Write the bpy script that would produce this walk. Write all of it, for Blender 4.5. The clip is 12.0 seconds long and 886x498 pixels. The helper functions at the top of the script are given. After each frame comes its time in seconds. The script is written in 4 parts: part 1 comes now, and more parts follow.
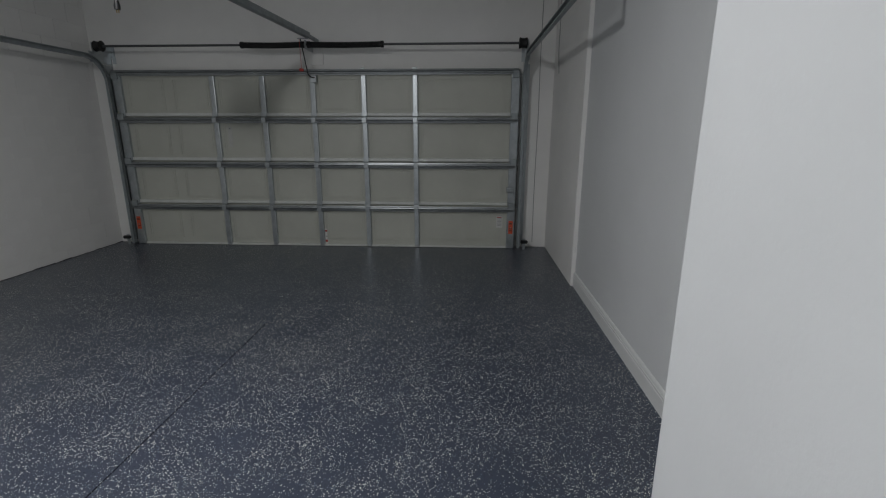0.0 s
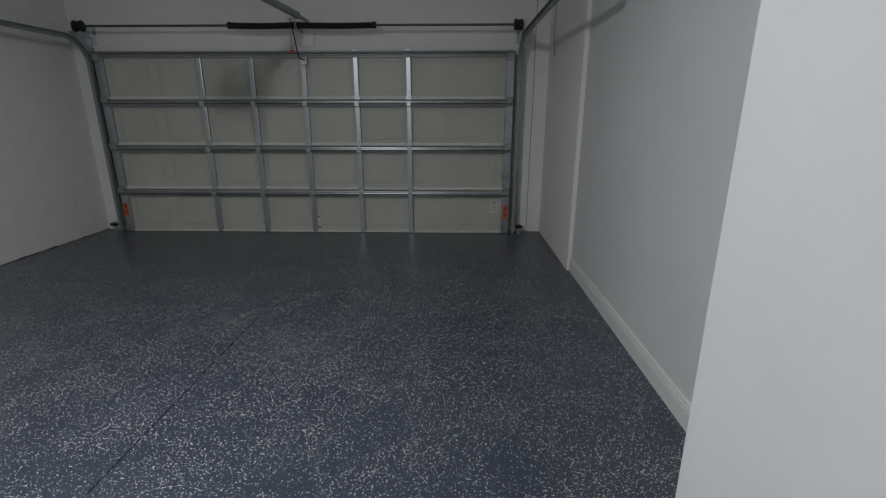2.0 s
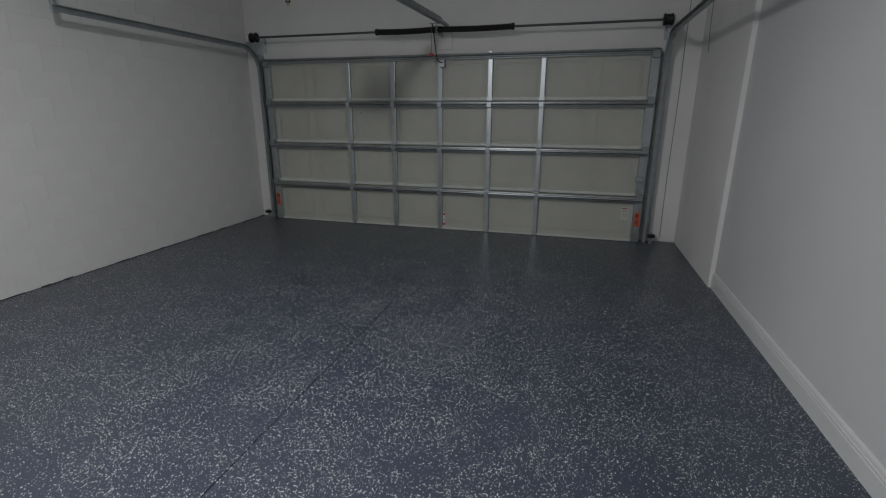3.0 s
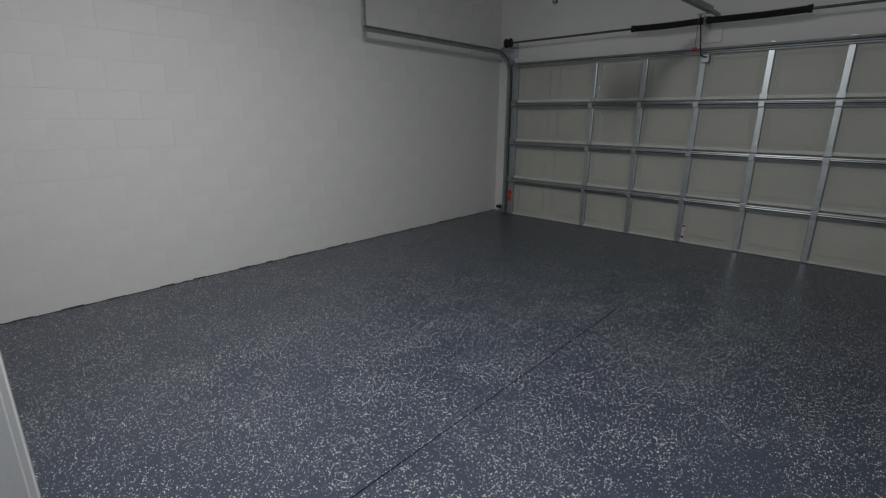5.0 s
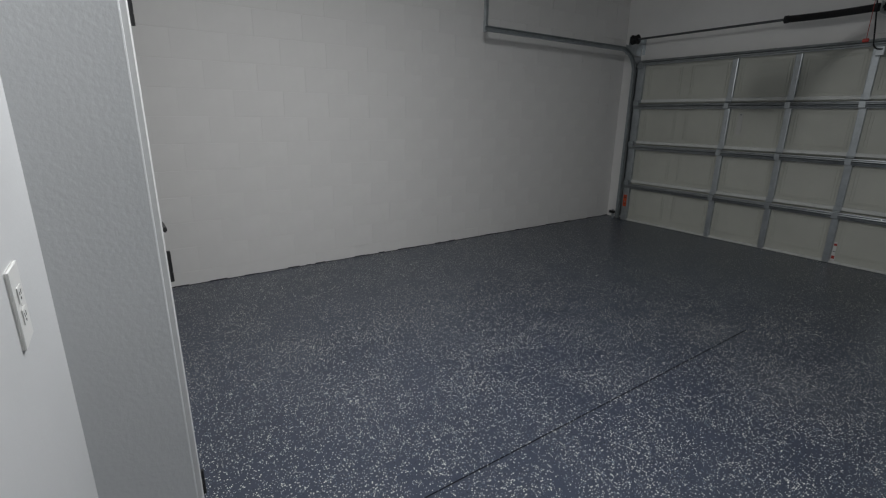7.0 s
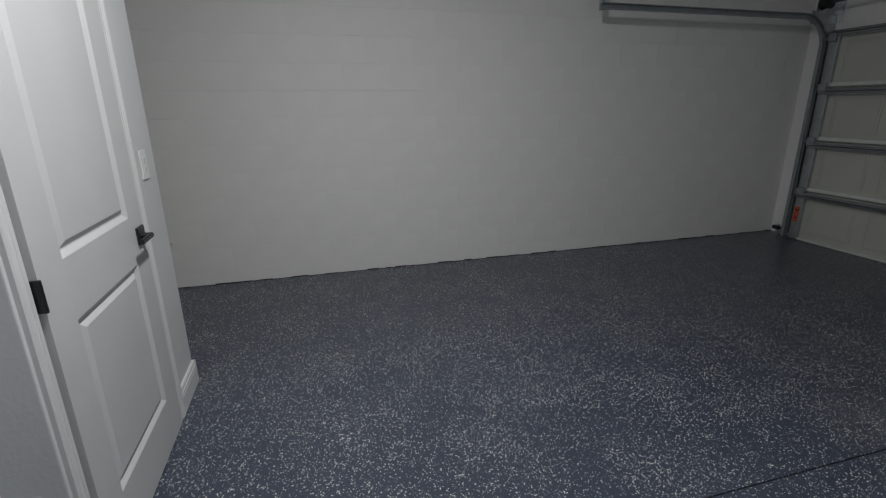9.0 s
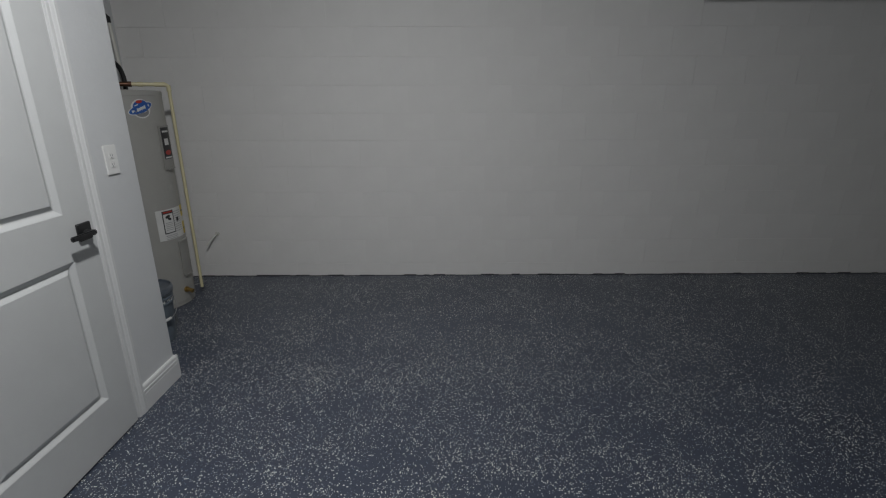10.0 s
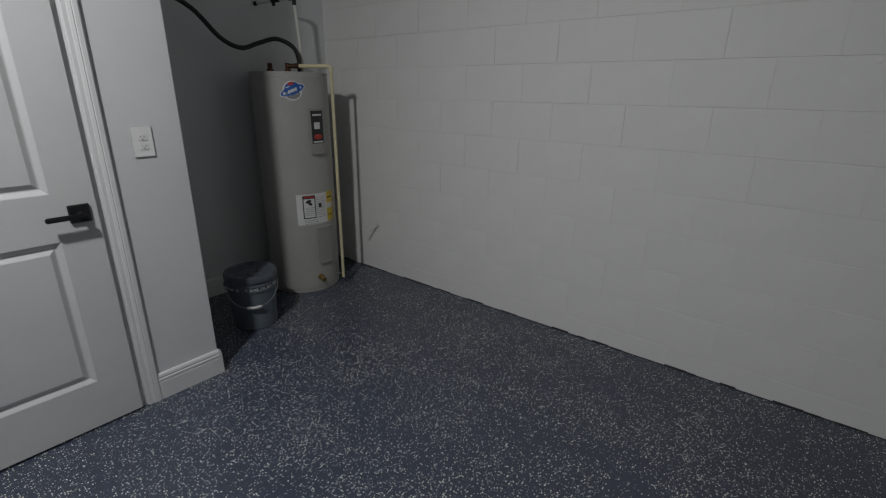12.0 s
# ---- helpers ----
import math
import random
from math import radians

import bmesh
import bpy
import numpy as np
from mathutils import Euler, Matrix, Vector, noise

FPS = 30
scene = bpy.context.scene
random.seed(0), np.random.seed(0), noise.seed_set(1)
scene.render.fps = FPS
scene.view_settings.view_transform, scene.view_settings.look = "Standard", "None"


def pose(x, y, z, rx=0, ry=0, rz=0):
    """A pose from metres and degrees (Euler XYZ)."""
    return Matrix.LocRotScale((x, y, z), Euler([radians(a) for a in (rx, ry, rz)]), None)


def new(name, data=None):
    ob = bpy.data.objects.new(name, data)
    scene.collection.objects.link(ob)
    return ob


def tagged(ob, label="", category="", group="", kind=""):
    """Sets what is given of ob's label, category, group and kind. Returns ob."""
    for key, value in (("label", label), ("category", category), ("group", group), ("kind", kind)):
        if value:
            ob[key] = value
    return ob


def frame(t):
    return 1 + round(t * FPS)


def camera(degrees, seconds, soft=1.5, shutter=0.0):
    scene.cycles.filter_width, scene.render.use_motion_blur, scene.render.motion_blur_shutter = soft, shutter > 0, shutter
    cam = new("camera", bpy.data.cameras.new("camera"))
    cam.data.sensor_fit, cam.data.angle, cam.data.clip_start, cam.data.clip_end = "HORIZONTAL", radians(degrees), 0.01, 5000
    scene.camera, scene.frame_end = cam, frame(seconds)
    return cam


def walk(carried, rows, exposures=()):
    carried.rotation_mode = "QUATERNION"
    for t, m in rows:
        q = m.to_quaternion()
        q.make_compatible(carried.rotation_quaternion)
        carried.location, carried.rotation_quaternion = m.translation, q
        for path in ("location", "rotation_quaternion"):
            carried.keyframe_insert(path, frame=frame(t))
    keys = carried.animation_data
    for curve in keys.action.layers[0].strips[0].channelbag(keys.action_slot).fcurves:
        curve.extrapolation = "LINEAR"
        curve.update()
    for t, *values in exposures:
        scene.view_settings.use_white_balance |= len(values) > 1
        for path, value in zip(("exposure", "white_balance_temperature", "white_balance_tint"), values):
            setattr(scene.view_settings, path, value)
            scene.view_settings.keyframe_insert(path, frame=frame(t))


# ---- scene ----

# ================= camera =================
cam = camera(87.0, 12.0, soft=1.2)
ROWS = [
    (0.0, 0.334, 0.657, 1.466, 2.84, -14.44, -0.06),
    (0.5, 0.329, 0.673, 1.482, -2.36, -15.61, -0.20),
    (1.0, 0.311, 0.676, 1.476, -5.85, -16.34, -0.30),
    (1.5, 0.285, 0.676, 1.470, -4.46, -16.39, -0.05),
    (2.0, 0.254, 0.681, 1.466, 1.35, -16.30, -0.03),
    (2.5, 0.197, 0.684, 1.459, 8.42, -16.22, -0.26),
    (3.0, 0.117, 0.648, 1.467, 15.34, -16.23, -0.16),
    (3.5, 0.082, 0.610, 1.431, 24.39, -16.04, -0.54),
    (5.5, 0.034, 0.542, 1.421, 45.27, -15.87, -0.38),
    (6.0, 0.019, 0.531, 1.420, 47.92, -15.91, -0.62),
    (6.5, -0.042, 0.503, 1.426, 51.36, -16.00, -0.61),
    (7.0, 0.022, 0.504, 1.412, 55.18, -15.96, -0.78),
    (7.5, -0.069, 0.523, 1.417, 57.34, -16.26, -0.86),
    (9.3, -0.095, 1.523, 1.455, 77.49, -17.22, 0.12),
    (9.5, -0.158, 1.675, 1.453, 79.49, -17.46, -0.30),
    (10.0, -0.366, 2.048, 1.453, 89.76, -17.30, 0.20),
    (10.5, -0.694, 2.338, 1.458, 98.98, -17.59, -0.21),
    (11.0, -0.975, 2.597, 1.450, 105.76, -18.30, -0.17),
    (11.5, -1.291, 2.757, 1.442, 118.02, -18.42, -0.33),
    (12.0, -1.702, 2.833, 1.437, 128.73, -18.68, -0.70),
]
walk(cam, [(t, pose(x, y, z, 90 + pitch, roll, yaw)) for t, x, y, z, yaw, pitch, roll in ROWS],
     exposures=[(0.0, -0.05), (1.0, -0.17), (2.0, -0.08), (3.5, -0.05), (7.5, -0.26), (9.5, -0.46), (12.0, -0.58)])

# ================= light =================
LAMP = (-1.29, 1.55, 2.90)
world = bpy.data.worlds.new("night")
world.use_nodes = True
world.node_tree.nodes["Background"].inputs["Color"].default_value = (0.02, 0.025, 0.035, 1)
world.node_tree.nodes["Background"].inputs["Strength"].default_value = 0.05
scene.world = world
COOL = (0.975, 0.985, 1.0)
# one bulb in two sources: most of its light goes down, some to the sides
down_data = bpy.data.lights.new("lamp_down", "AREA")
down_data.shape, down_data.size, down_data.energy, down_data.color = "DISK", 0.13, 52.0, COOL
down = new("lamp_down", down_data)
down.matrix_world = pose(LAMP[0], LAMP[1], LAMP[2] - 0.072)
side_data = bpy.data.lights.new("lamp_side", "POINT")
side_data.shadow_soft_size, side_data.energy, side_data.color = 0.06, 42.0, COOL
side = new("lamp_side", side_data)
side.matrix_world = pose(*LAMP)

# ================= plan =================
WEST, EAST, NORTH, SOUTH = -4.252, 1.385, 6.53, 0.335
CEIL = 3.15
FRONT = 0.568            # face of the closet wall with the white door
CL, CR = -2.652, -1.371  # ends of that wall
BACK = -0.42             # back of the water heater alcove
ENTRY_X, ENTRY_Y = 0.739, 1.520
DOOR_C, DOOR_W = -1.50, 4.88

# ================= mesh helpers =================
def origin_of(ob):
    p = Vector((0, 0, 0))
    while ob is not None:
        p += ob.location
        ob = ob.parent
    return p


def box(bm, x0, x1, y0, y1, z0, z1, bevel=0.0, seg=1):
    r = bmesh.ops.create_cube(bm, size=1.0)
    vs = r["verts"]
    for v in vs:
        v.co = Vector((x0 + (v.co.x + .5) * (x1 - x0), y0 + (v.co.y + .5) * (y1 - y0), z0 + (v.co.z + .5) * (z1 - z0)))
    if bevel > 0:
        es = list({e for v in vs for e in v.link_edges})
        bmesh.ops.bevel(bm, geom=es, offset=bevel, segments=seg, affect="EDGES", clamp_overlap=True)
    return bm


def tube(bm, pts, r, n=12, cap=True):
    pts = [Vector(p) for p in pts]
    rings, ref = [], None
    for i, p in enumerate(pts):
        d = (pts[min(i + 1, len(pts) - 1)] - pts[max(i - 1, 0)]).normalized()
        if ref is None:
            ref = Vector((0, 0, 1)) if abs(d.z) < 0.9 else Vector((1, 0, 0))
        a = (ref - d * ref.dot(d)).normalized()
        ref = a
        b = d.cross(a)
        rr = r[i] if isinstance(r, (list, tuple)) else r
        rings.append([bm.verts.new(p + (a * math.cos(2 * math.pi * k / n) + b * math.sin(2 * math.pi * k / n)) * rr) for k in range(n)])
    for q, s in zip(rings, rings[1:]):
        for k in range(n):
            bm.faces.new((q[k], q[(k + 1) % n], s[(k + 1) % n], s[k]))
    if cap:
        bm.faces.new(list(reversed(rings[0])))
        bm.faces.new(rings[-1])
    return bm


def lathe(bm, cx, cy, prof, n=48):
    """prof: (radius, z) from bottom to top; closed with caps."""
    rings = [[bm.verts.new((cx + r * math.cos(2 * math.pi * k / n), cy + r * math.sin(2 * math.pi * k / n), z)) for k in range(n)] for r, z in prof]
    for q, s in zip(rings, rings[1:]):
        for k in range(n):
            bm.faces.new((q[k], q[(k + 1) % n], s[(k + 1) % n], s[k]))
    bm.faces.new(list(reversed(rings[0])))
    bm.faces.new(rings[-1])
    return bm


def extrude(bm, prof, at, along, length):
    """A profile of 2D points set at `at`, swept along an axis. at(u, v) gives the start point."""
    a = [bm.verts.new(at(u, v)) for u, v in prof]
    b = [bm.verts.new(Vector(at(u, v)) + Vector(along) * length) for u, v in prof]
    n = len(prof)
    for k in range(n):
        bm.faces.new((a[k], a[(k + 1) % n], b[(k + 1) % n], b[k]))
    bm.faces.new(list(reversed(a)))
    bm.faces.new(b)
    return bm


def smooth_path(pts, n=8):
    pts = [Vector(p) for p in pts]
    out = []
    for i in range(len(pts) - 1):
        p0, p1, p2, p3 = pts[max(i - 1, 0)], pts[i], pts[i + 1], pts[min(i + 2, len(pts) - 1)]
        for k in range(n):
            t = k / n
            out.append(0.5 * ((2 * p1) + (p2 - p0) * t + (2 * p0 - 5 * p1 + 4 * p2 - p3) * t * t + (3 * p1 - p0 - 3 * p2 + p3) * t ** 3))
    out.append(pts[-1])
    return out


def part(name, bm, material, parent=None, label="", smooth=False):
    o = origin_of(parent)
    bmesh.ops.recalc_face_normals(bm, faces=bm.faces)
    for v in bm.verts:
        v.co -= o
    me = bpy.data.meshes.new(name)
    bm.to_mesh(me)
    bm.free()
    me.materials.append(material)
    if smooth:
        for p in me.polygons:
            p.use_smooth = True
        me.set_sharp_from_angle(angle=radians(35))
    ob = new(name, me)
    if parent is not None:
        ob.parent = parent
    if label:
        tagged(ob, label)
    return ob


def thing(name, at, label, category, group="", kind=""):
    ob = new(name)
    ob.location = at
    ob.empty_display_size = 0.05
    return tagged(ob, label, category, group, kind)


def structure(name, bm, material, label, category):
    return tagged(part(name, bm, material), label, category, kind="structure")


# ================= materials =================
def nodes_of(name):
    m = bpy.data.materials.new(name)
    m.use_nodes = True
    t = m.node_tree
    return m, t, t.nodes["Principled BSDF"]


def add(t, kind, **ins):
    n = t.nodes.new(kind)
    for k, v in ins.items():
        n.inputs[k.replace("_", " ")].default_value = v
    return n


def surface(name, color, rough=0.6, metal=0.0, vary=0.06, scale=3.0, grain=120.0, bump=0.05, stain=0.0, depth=0.002, rough_vary=0.08):
    """Two scales of variation: soft blotches in colour and roughness, fine grain in relief."""
    m, t, b = nodes_of(name)
    co = t.nodes.new("ShaderNodeTexCoord")
    big = add(t, "ShaderNodeTexNoise", Scale=scale, Detail=5.0, Roughness=0.6)
    fine = add(t, "ShaderNodeTexNoise", Scale=grain, Detail=3.0, Roughness=0.55)
    for n in (big, fine):
        t.links.new(co.outputs["Object"], n.inputs["Vector"])
    ramp = t.nodes.new("ShaderNodeMapRange")
    ramp.inputs["From Min"].default_value, ramp.inputs["From Max"].default_value = 0.3, 0.7
    ramp.inputs["To Min"].default_value, ramp.inputs["To Max"].default_value = 1 - vary, 1 + vary * 0.6
    t.links.new(big.outputs["Fac"], ramp.inputs["Value"])
    mix = t.nodes.new("ShaderNodeMix")
    mix.data_type, mix.blend_type = "RGBA", "MULTIPLY"
    mix.inputs["Factor"].default_value = 1.0
    mix.inputs["A"].default_value = (*color, 1)
    comb = t.nodes.new("ShaderNodeCombineColor")
    for k in ("Red", "Green", "Blue"):
        t.links.new(ramp.outputs["Result"], comb.inputs[k])
    t.links.new(comb.outputs["Color"], mix.inputs["B"])
    out = mix.outputs["Result"]
    if stain > 0:
        st = add(t, "ShaderNodeTexNoise", Scale=scale * 6, Detail=8.0, Roughness=0.75)
        t.links.new(co.outputs["Object"], st.inputs["Vector"])
        sr = t.nodes.new("ShaderNodeMapRange")
        sr.inputs["From Min"].default_value, sr.inputs["From Max"].default_value = 0.60, 0.75
        sr.inputs["To Max"].default_value = stain
        t.links.new(st.outputs["Fac"], sr.inputs["Value"])
        m2 = t.nodes.new("ShaderNodeMix")
        m2.data_type = "RGBA"
        m2.inputs["B"].default_value = (color[0] * 0.45, color[1] * 0.42, color[2] * 0.38, 1)
        t.links.new(sr.outputs["Result"], m2.inputs["Factor"])
        t.links.new(out, m2.inputs["A"])
        out = m2.outputs["Result"]
    t.links.new(out, b.inputs["Base Color"])
    rr = t.nodes.new("ShaderNodeMapRange")
    rr.inputs["To Min"].default_value, rr.inputs["To Max"].default_value = max(rough - rough_vary, 0.02), min(rough + rough_vary, 1)
    t.links.new(big.outputs["Fac"], rr.inputs["Value"])
    t.links.new(rr.outputs["Result"], b.inputs["Roughness"])
    b.inputs["Metallic"].default_value = metal
    if bump > 0:
        bp = t.nodes.new("ShaderNodeBump")
        bp.inputs["Strength"].default_value, bp.inputs["Distance"].default_value = bump, depth
        t.links.new(fine.outputs["Fac"], bp.inputs["Height"])
        t.links.new(bp.outputs["Normal"], b.inputs["Normal"])
    return m


def epoxy_floor():
    """Blue-grey epoxy with broadcast paint chips under a clear coat."""
    m, t, b = nodes_of("flake_epoxy")
    L = t.links.new
    co = t.nodes.new("ShaderNodeTexCoord")
    warp = add(t, "ShaderNodeTexNoise", Scale=210.0, Detail=1.0)
    L(co.outputs["Object"], warp.inputs["Vector"])
    wsub = t.nodes.new("ShaderNodeVectorMath")
    wsub.operation = "MULTIPLY_ADD"
    wsub.inputs[1].default_value = (0.0010, 0.0010, 0.0)
    L(warp.outputs["Color"], wsub.inputs[0])
    L(co.outputs["Object"], wsub.inputs[2])
    base = add(t, "ShaderNodeTexNoise", Scale=1.3, Detail=6.0, Roughness=0.6)
    L(co.outputs["Object"], base.inputs["Vector"])
    cr = t.nodes.new("ShaderNodeMix")
    cr.data_type = "RGBA"
    cr.inputs["A"].default_value, cr.inputs["B"].default_value = (0.033, 0.043, 0.066, 1), (0.050, 0.061, 0.090, 1)
    L(base.outputs["Fac"], cr.inputs["Factor"])
    color = cr.outputs["Result"]
    dens = add(t, "ShaderNodeTexNoise", Scale=3.2, Detail=4.0, Roughness=0.65)
    L(co.outputs["Object"], dens.inputs["Vector"])
    for scale, share, size, tone in ((163.0, 0.07, 0.40, (0.24, 0.28, 0.34, 1)), (149.0, 0.12, 0.40, (0.010, 0.012, 0.017, 1)), (197.0, 0.06, 0.42, (0.76, 0.79, 0.74, 1)), (127.0, 0.110, 0.39, (0.94, 0.93, 0.84, 1))):
        v = add(t, "ShaderNodeTexVoronoi", Scale=scale, Randomness=1.0)
        v.voronoi_dimensions, v.distance = "2D", "EUCLIDEAN"
        L(wsub.outputs[0], v.inputs["Vector"])
        sep = t.nodes.new("ShaderNodeSeparateColor")
        L(v.outputs["Color"], sep.inputs["Color"])
        near = t.nodes.new("ShaderNodeMath")
        near.operation = "LESS_THAN"
        # chips differ in size
        sz = t.nodes.new("ShaderNodeMath")
        sz.operation = "MULTIPLY_ADD"
        sz.inputs[1].default_value, sz.inputs[2].default_value = size * 0.6, size * 0.4
        L(sep.outputs["Green"], sz.inputs[0])
        L(v.outputs["Distance"], near.inputs[0])
        L(sz.outputs[0], near.inputs[1])
        lim = t.nodes.new("ShaderNodeMapRange")
        lim.inputs["From Min"].default_value, lim.inputs["From Max"].default_value = 0.3, 0.7
        lim.inputs["To Min"].default_value, lim.inputs["To Max"].default_value = share * 0.35, share * 2.0
        L(dens.outputs["Fac"], lim.inputs["Value"])
        pick = t.nodes.new("ShaderNodeMath")
        pick.operation = "LESS_THAN"
        L(sep.outputs["Red"], pick.inputs[0])
        L(lim.outputs["Result"], pick.inputs[1])
        both = t.nodes.new("ShaderNodeMath")
        both.operation = "MULTIPLY"
        L(near.outputs[0], both.inputs[0])
        L(pick.outputs[0], both.inputs[1])
        mx = t.nodes.new("ShaderNodeMix")
        mx.data_type = "RGBA"
        mx.inputs["B"].default_value = tone
        L(both.outputs[0], mx.inputs["Factor"])
        L(color, mx.inputs["A"])
        color = mx.outputs["Result"]
    # two pale scuffed patches where a car has stood
    for px, py, rad in ((-1.32, 3.78, 0.34), (-0.72, 3.38, 0.42)):
        dist = t.nodes.new("ShaderNodeVectorMath")
        dist.operation = "DISTANCE"
        dist.inputs[1].default_value = (px, py, 0.0)
        L(co.outputs["Object"], dist.inputs[0])
        fall = t.nodes.new("ShaderNodeMapRange")
        fall.inputs["From Min"].default_value, fall.inputs["From Max"].default_value = 0.0, rad
        fall.inputs["To Min"].default_value, fall.inputs["To Max"].default_value = 0.55, 0.0
        L(dist.outputs["Value"], fall.inputs["Value"])
        scr = add(t, "ShaderNodeTexNoise", Scale=22.0, Detail=6.0, Roughness=0.8)
        L(co.outputs["Object"], scr.inputs["Vector"])
        cut = t.nodes.new("ShaderNodeMapRange")
        cut.inputs["From Min"].default_value, cut.inputs["From Max"].default_value = 0.42, 0.68
        L(scr.outputs["Fac"], cut.inputs["Value"])
        mu = t.nodes.new("ShaderNodeMath")
        mu.operation = "MULTIPLY"
        L(fall.outputs["Result"], mu.inputs[0])
        L(cut.outputs["Result"], mu.inputs[1])
        mx = t.nodes.new("ShaderNodeMix")
        mx.data_type = "RGBA"
        mx.inputs["B"].default_value = (0.20, 0.205, 0.21, 1)
        L(mu.outputs[0], mx.inputs["Factor"])
        L(color, mx.inputs["A"])
        color = mx.outputs["Result"]
    L(color, b.inputs["Base Color"])
    rr = t.nodes.new("ShaderNodeMapRange")
    rr.inputs["To Min"].default_value, rr.inputs["To Max"].default_value = 0.25, 0.41
    L(dens.outputs["Fac"], rr.inputs["Value"])
    L(rr.outputs["Result"], b.inputs["Roughness"])
    b.inputs["Specular IOR Level"].default_value = 0.5
    wav = add(t, "ShaderNodeTexNoise", Scale=45.0, Detail=4.0, Roughness=0.7)
    L(co.outputs["Object"], wav.inputs["Vector"])
    bp = t.nodes.new("ShaderNodeBump")
    bp.inputs["Strength"].default_value, bp.inputs["Distance"].default_value = 0.30, 0.0012
    L(wav.outputs["Fac"], bp.inputs["Height"])
    L(bp.outputs["Normal"], b.inputs["Normal"])
    return m


EPOXY = epoxy_floor()
BLOCK = surface("painted_block", (0.80, 0.79, 0.77), 0.62, vary=0.05, scale=1.6, grain=160, bump=0.30, depth=0.002)
DRYWALL = surface("painted_drywall", (0.63, 0.64, 0.645), 0.55, vary=0.045, scale=1.4, grain=70, bump=0.28, depth=0.0022)
CEILPAINT = surface("ceiling_paint", (0.70, 0.70, 0.68), 0.8, vary=0.04, scale=2, grain=60, bump=0.3, depth=0.003)
TRIMWHITE = surface("trim_paint", (0.68, 0.685, 0.68), 0.38, vary=0.03, scale=4, grain=90, bump=0.04)
DOORWHITE = surface("door_paint", (0.59, 0.60, 0.595), 0.42, vary=0.04, scale=3, grain=240, bump=0.06, depth=0.0008)
SKIN = surface("door_skin", (0.485, 0.49, 0.435), 0.5, vary=0.10, scale=1.4, grain=200, bump=0.12, stain=0.12)
GALV = surface("galvanised_steel", (0.44, 0.47, 0.485), 0.34, metal=0.75, vary=0.16, scale=14, grain=60, bump=0.05, rough_vary=0.1)
STRUT = surface("strut_steel", (0.34, 0.36, 0.37), 0.36, metal=0.8, vary=0.18, scale=10, grain=60, bump=0.05, rough_vary=0.1)
TRACKSTEEL = surface("track_steel", (0.31, 0.34, 0.35), 0.45, metal=0.45, vary=0.2, scale=12, grain=60, bump=0.05)
DARKSTEEL = surface("dark_steel", (0.10, 0.105, 0.11), 0.5, metal=0.5, vary=0.2, scale=12, grain=60, bump=0.05)
STRIP = surface("painted_strip", (0.62, 0.63, 0.60), 0.45, vary=0.08, scale=8, grain=90, bump=0.04)
BLACKSTEEL = surface("black_steel", (0.010, 0.010, 0.011), 0.65, metal=0.0, vary=0.2, scale=20, grain=150, bump=0.1)
BLACKMATTE = surface("black_fitting", (0.014, 0.014, 0.015), 0.38, vary=0.15, scale=20, grain=200, bump=0.04)
RUBBER = surface("black_rubber", (0.013, 0.013, 0.014), 0.55, vary=0.15, scale=15, grain=140, bump=0.1)
SEAL = surface("bottom_seal", (0.50, 0.50, 0.47), 0.6, vary=0.12, scale=10, grain=80, bump=0.1)
TANK = surface("tank_enamel", (0.36, 0.355, 0.33), 0.40, vary=0.05, scale=4, grain=60, bump=0.05, stain=0.05)
TANKPLASTIC = surface("tank_plastic", (0.30, 0.295, 0.275), 0.5, vary=0.05, scale=8, grain=100, bump=0.06)
CPVC = surface("cream_pipe", (0.66, 0.60, 0.38), 0.4, vary=0.07, scale=10, grain=60, bump=0.03)
PVC = surface("white_pipe", (0.66, 0.65, 0.60), 0.4, vary=0.06, scale=10, grain=60, bump=0.03)
COPPER = surface("dull_copper", (0.11, 0.055, 0.035), 0.42, metal=0.8, vary=0.25, scale=30, grain=90, bump=0.1)
BRASS = surface("brass", (0.45, 0.30, 0.10), 0.35, metal=0.9, vary=0.15, scale=30, grain=90, bump=0.06)
BUCKET = surface("bucket_plastic", (0.115, 0.14, 0.165), 0.36, vary=0.12, scale=9, grain=90, bump=0.06, stain=0.1)
LID = surface("lid_plastic", (0.085, 0.10, 0.12), 0.28, vary=0.15, scale=9, grain=90, bump=0.06, stain=0.2)
WIRE = surface("wire_steel", (0.5, 0.5, 0.5), 0.35, metal=0.9, vary=0.1, scale=20, grain=90, bump=0.0)
GRIP = surface("handle_grip", (0.60, 0.60, 0.58), 0.45, vary=0.06, scale=20, grain=90, bump=0.0)
PLATE = surface("plate_plastic", (0.78, 0.78, 0.76), 0.3, vary=0.02, scale=20, grain=120, bump=0.0)
SLOT = surface("slot_dark", (0.10, 0.10, 0.10), 0.6, vary=0.05, bump=0.0)
PAPER = surface("label_white", (0.66, 0.66, 0.64), 0.5, vary=0.05, scale=15, bump=0.0)
INK = surface("label_black", (0.02, 0.02, 0.022), 0.45, vary=0.08, scale=15, bump=0.0)
REDINK = surface("label_red", (0.42, 0.035, 0.025), 0.45, vary=0.1, scale=15, bump=0.0)
ORANGE = surface("label_orange", (0.62, 0.09, 0.03), 0.45, vary=0.1, scale=15, bump=0.0)
YELLOW = surface("label_yellow", (0.62, 0.46, 0.04), 0.45, vary=0.08, scale=15, bump=0.0)
BLUE = surface("label_blue", (0.02, 0.10, 0.36), 0.4, vary=0.08, scale=15, bump=0.0)
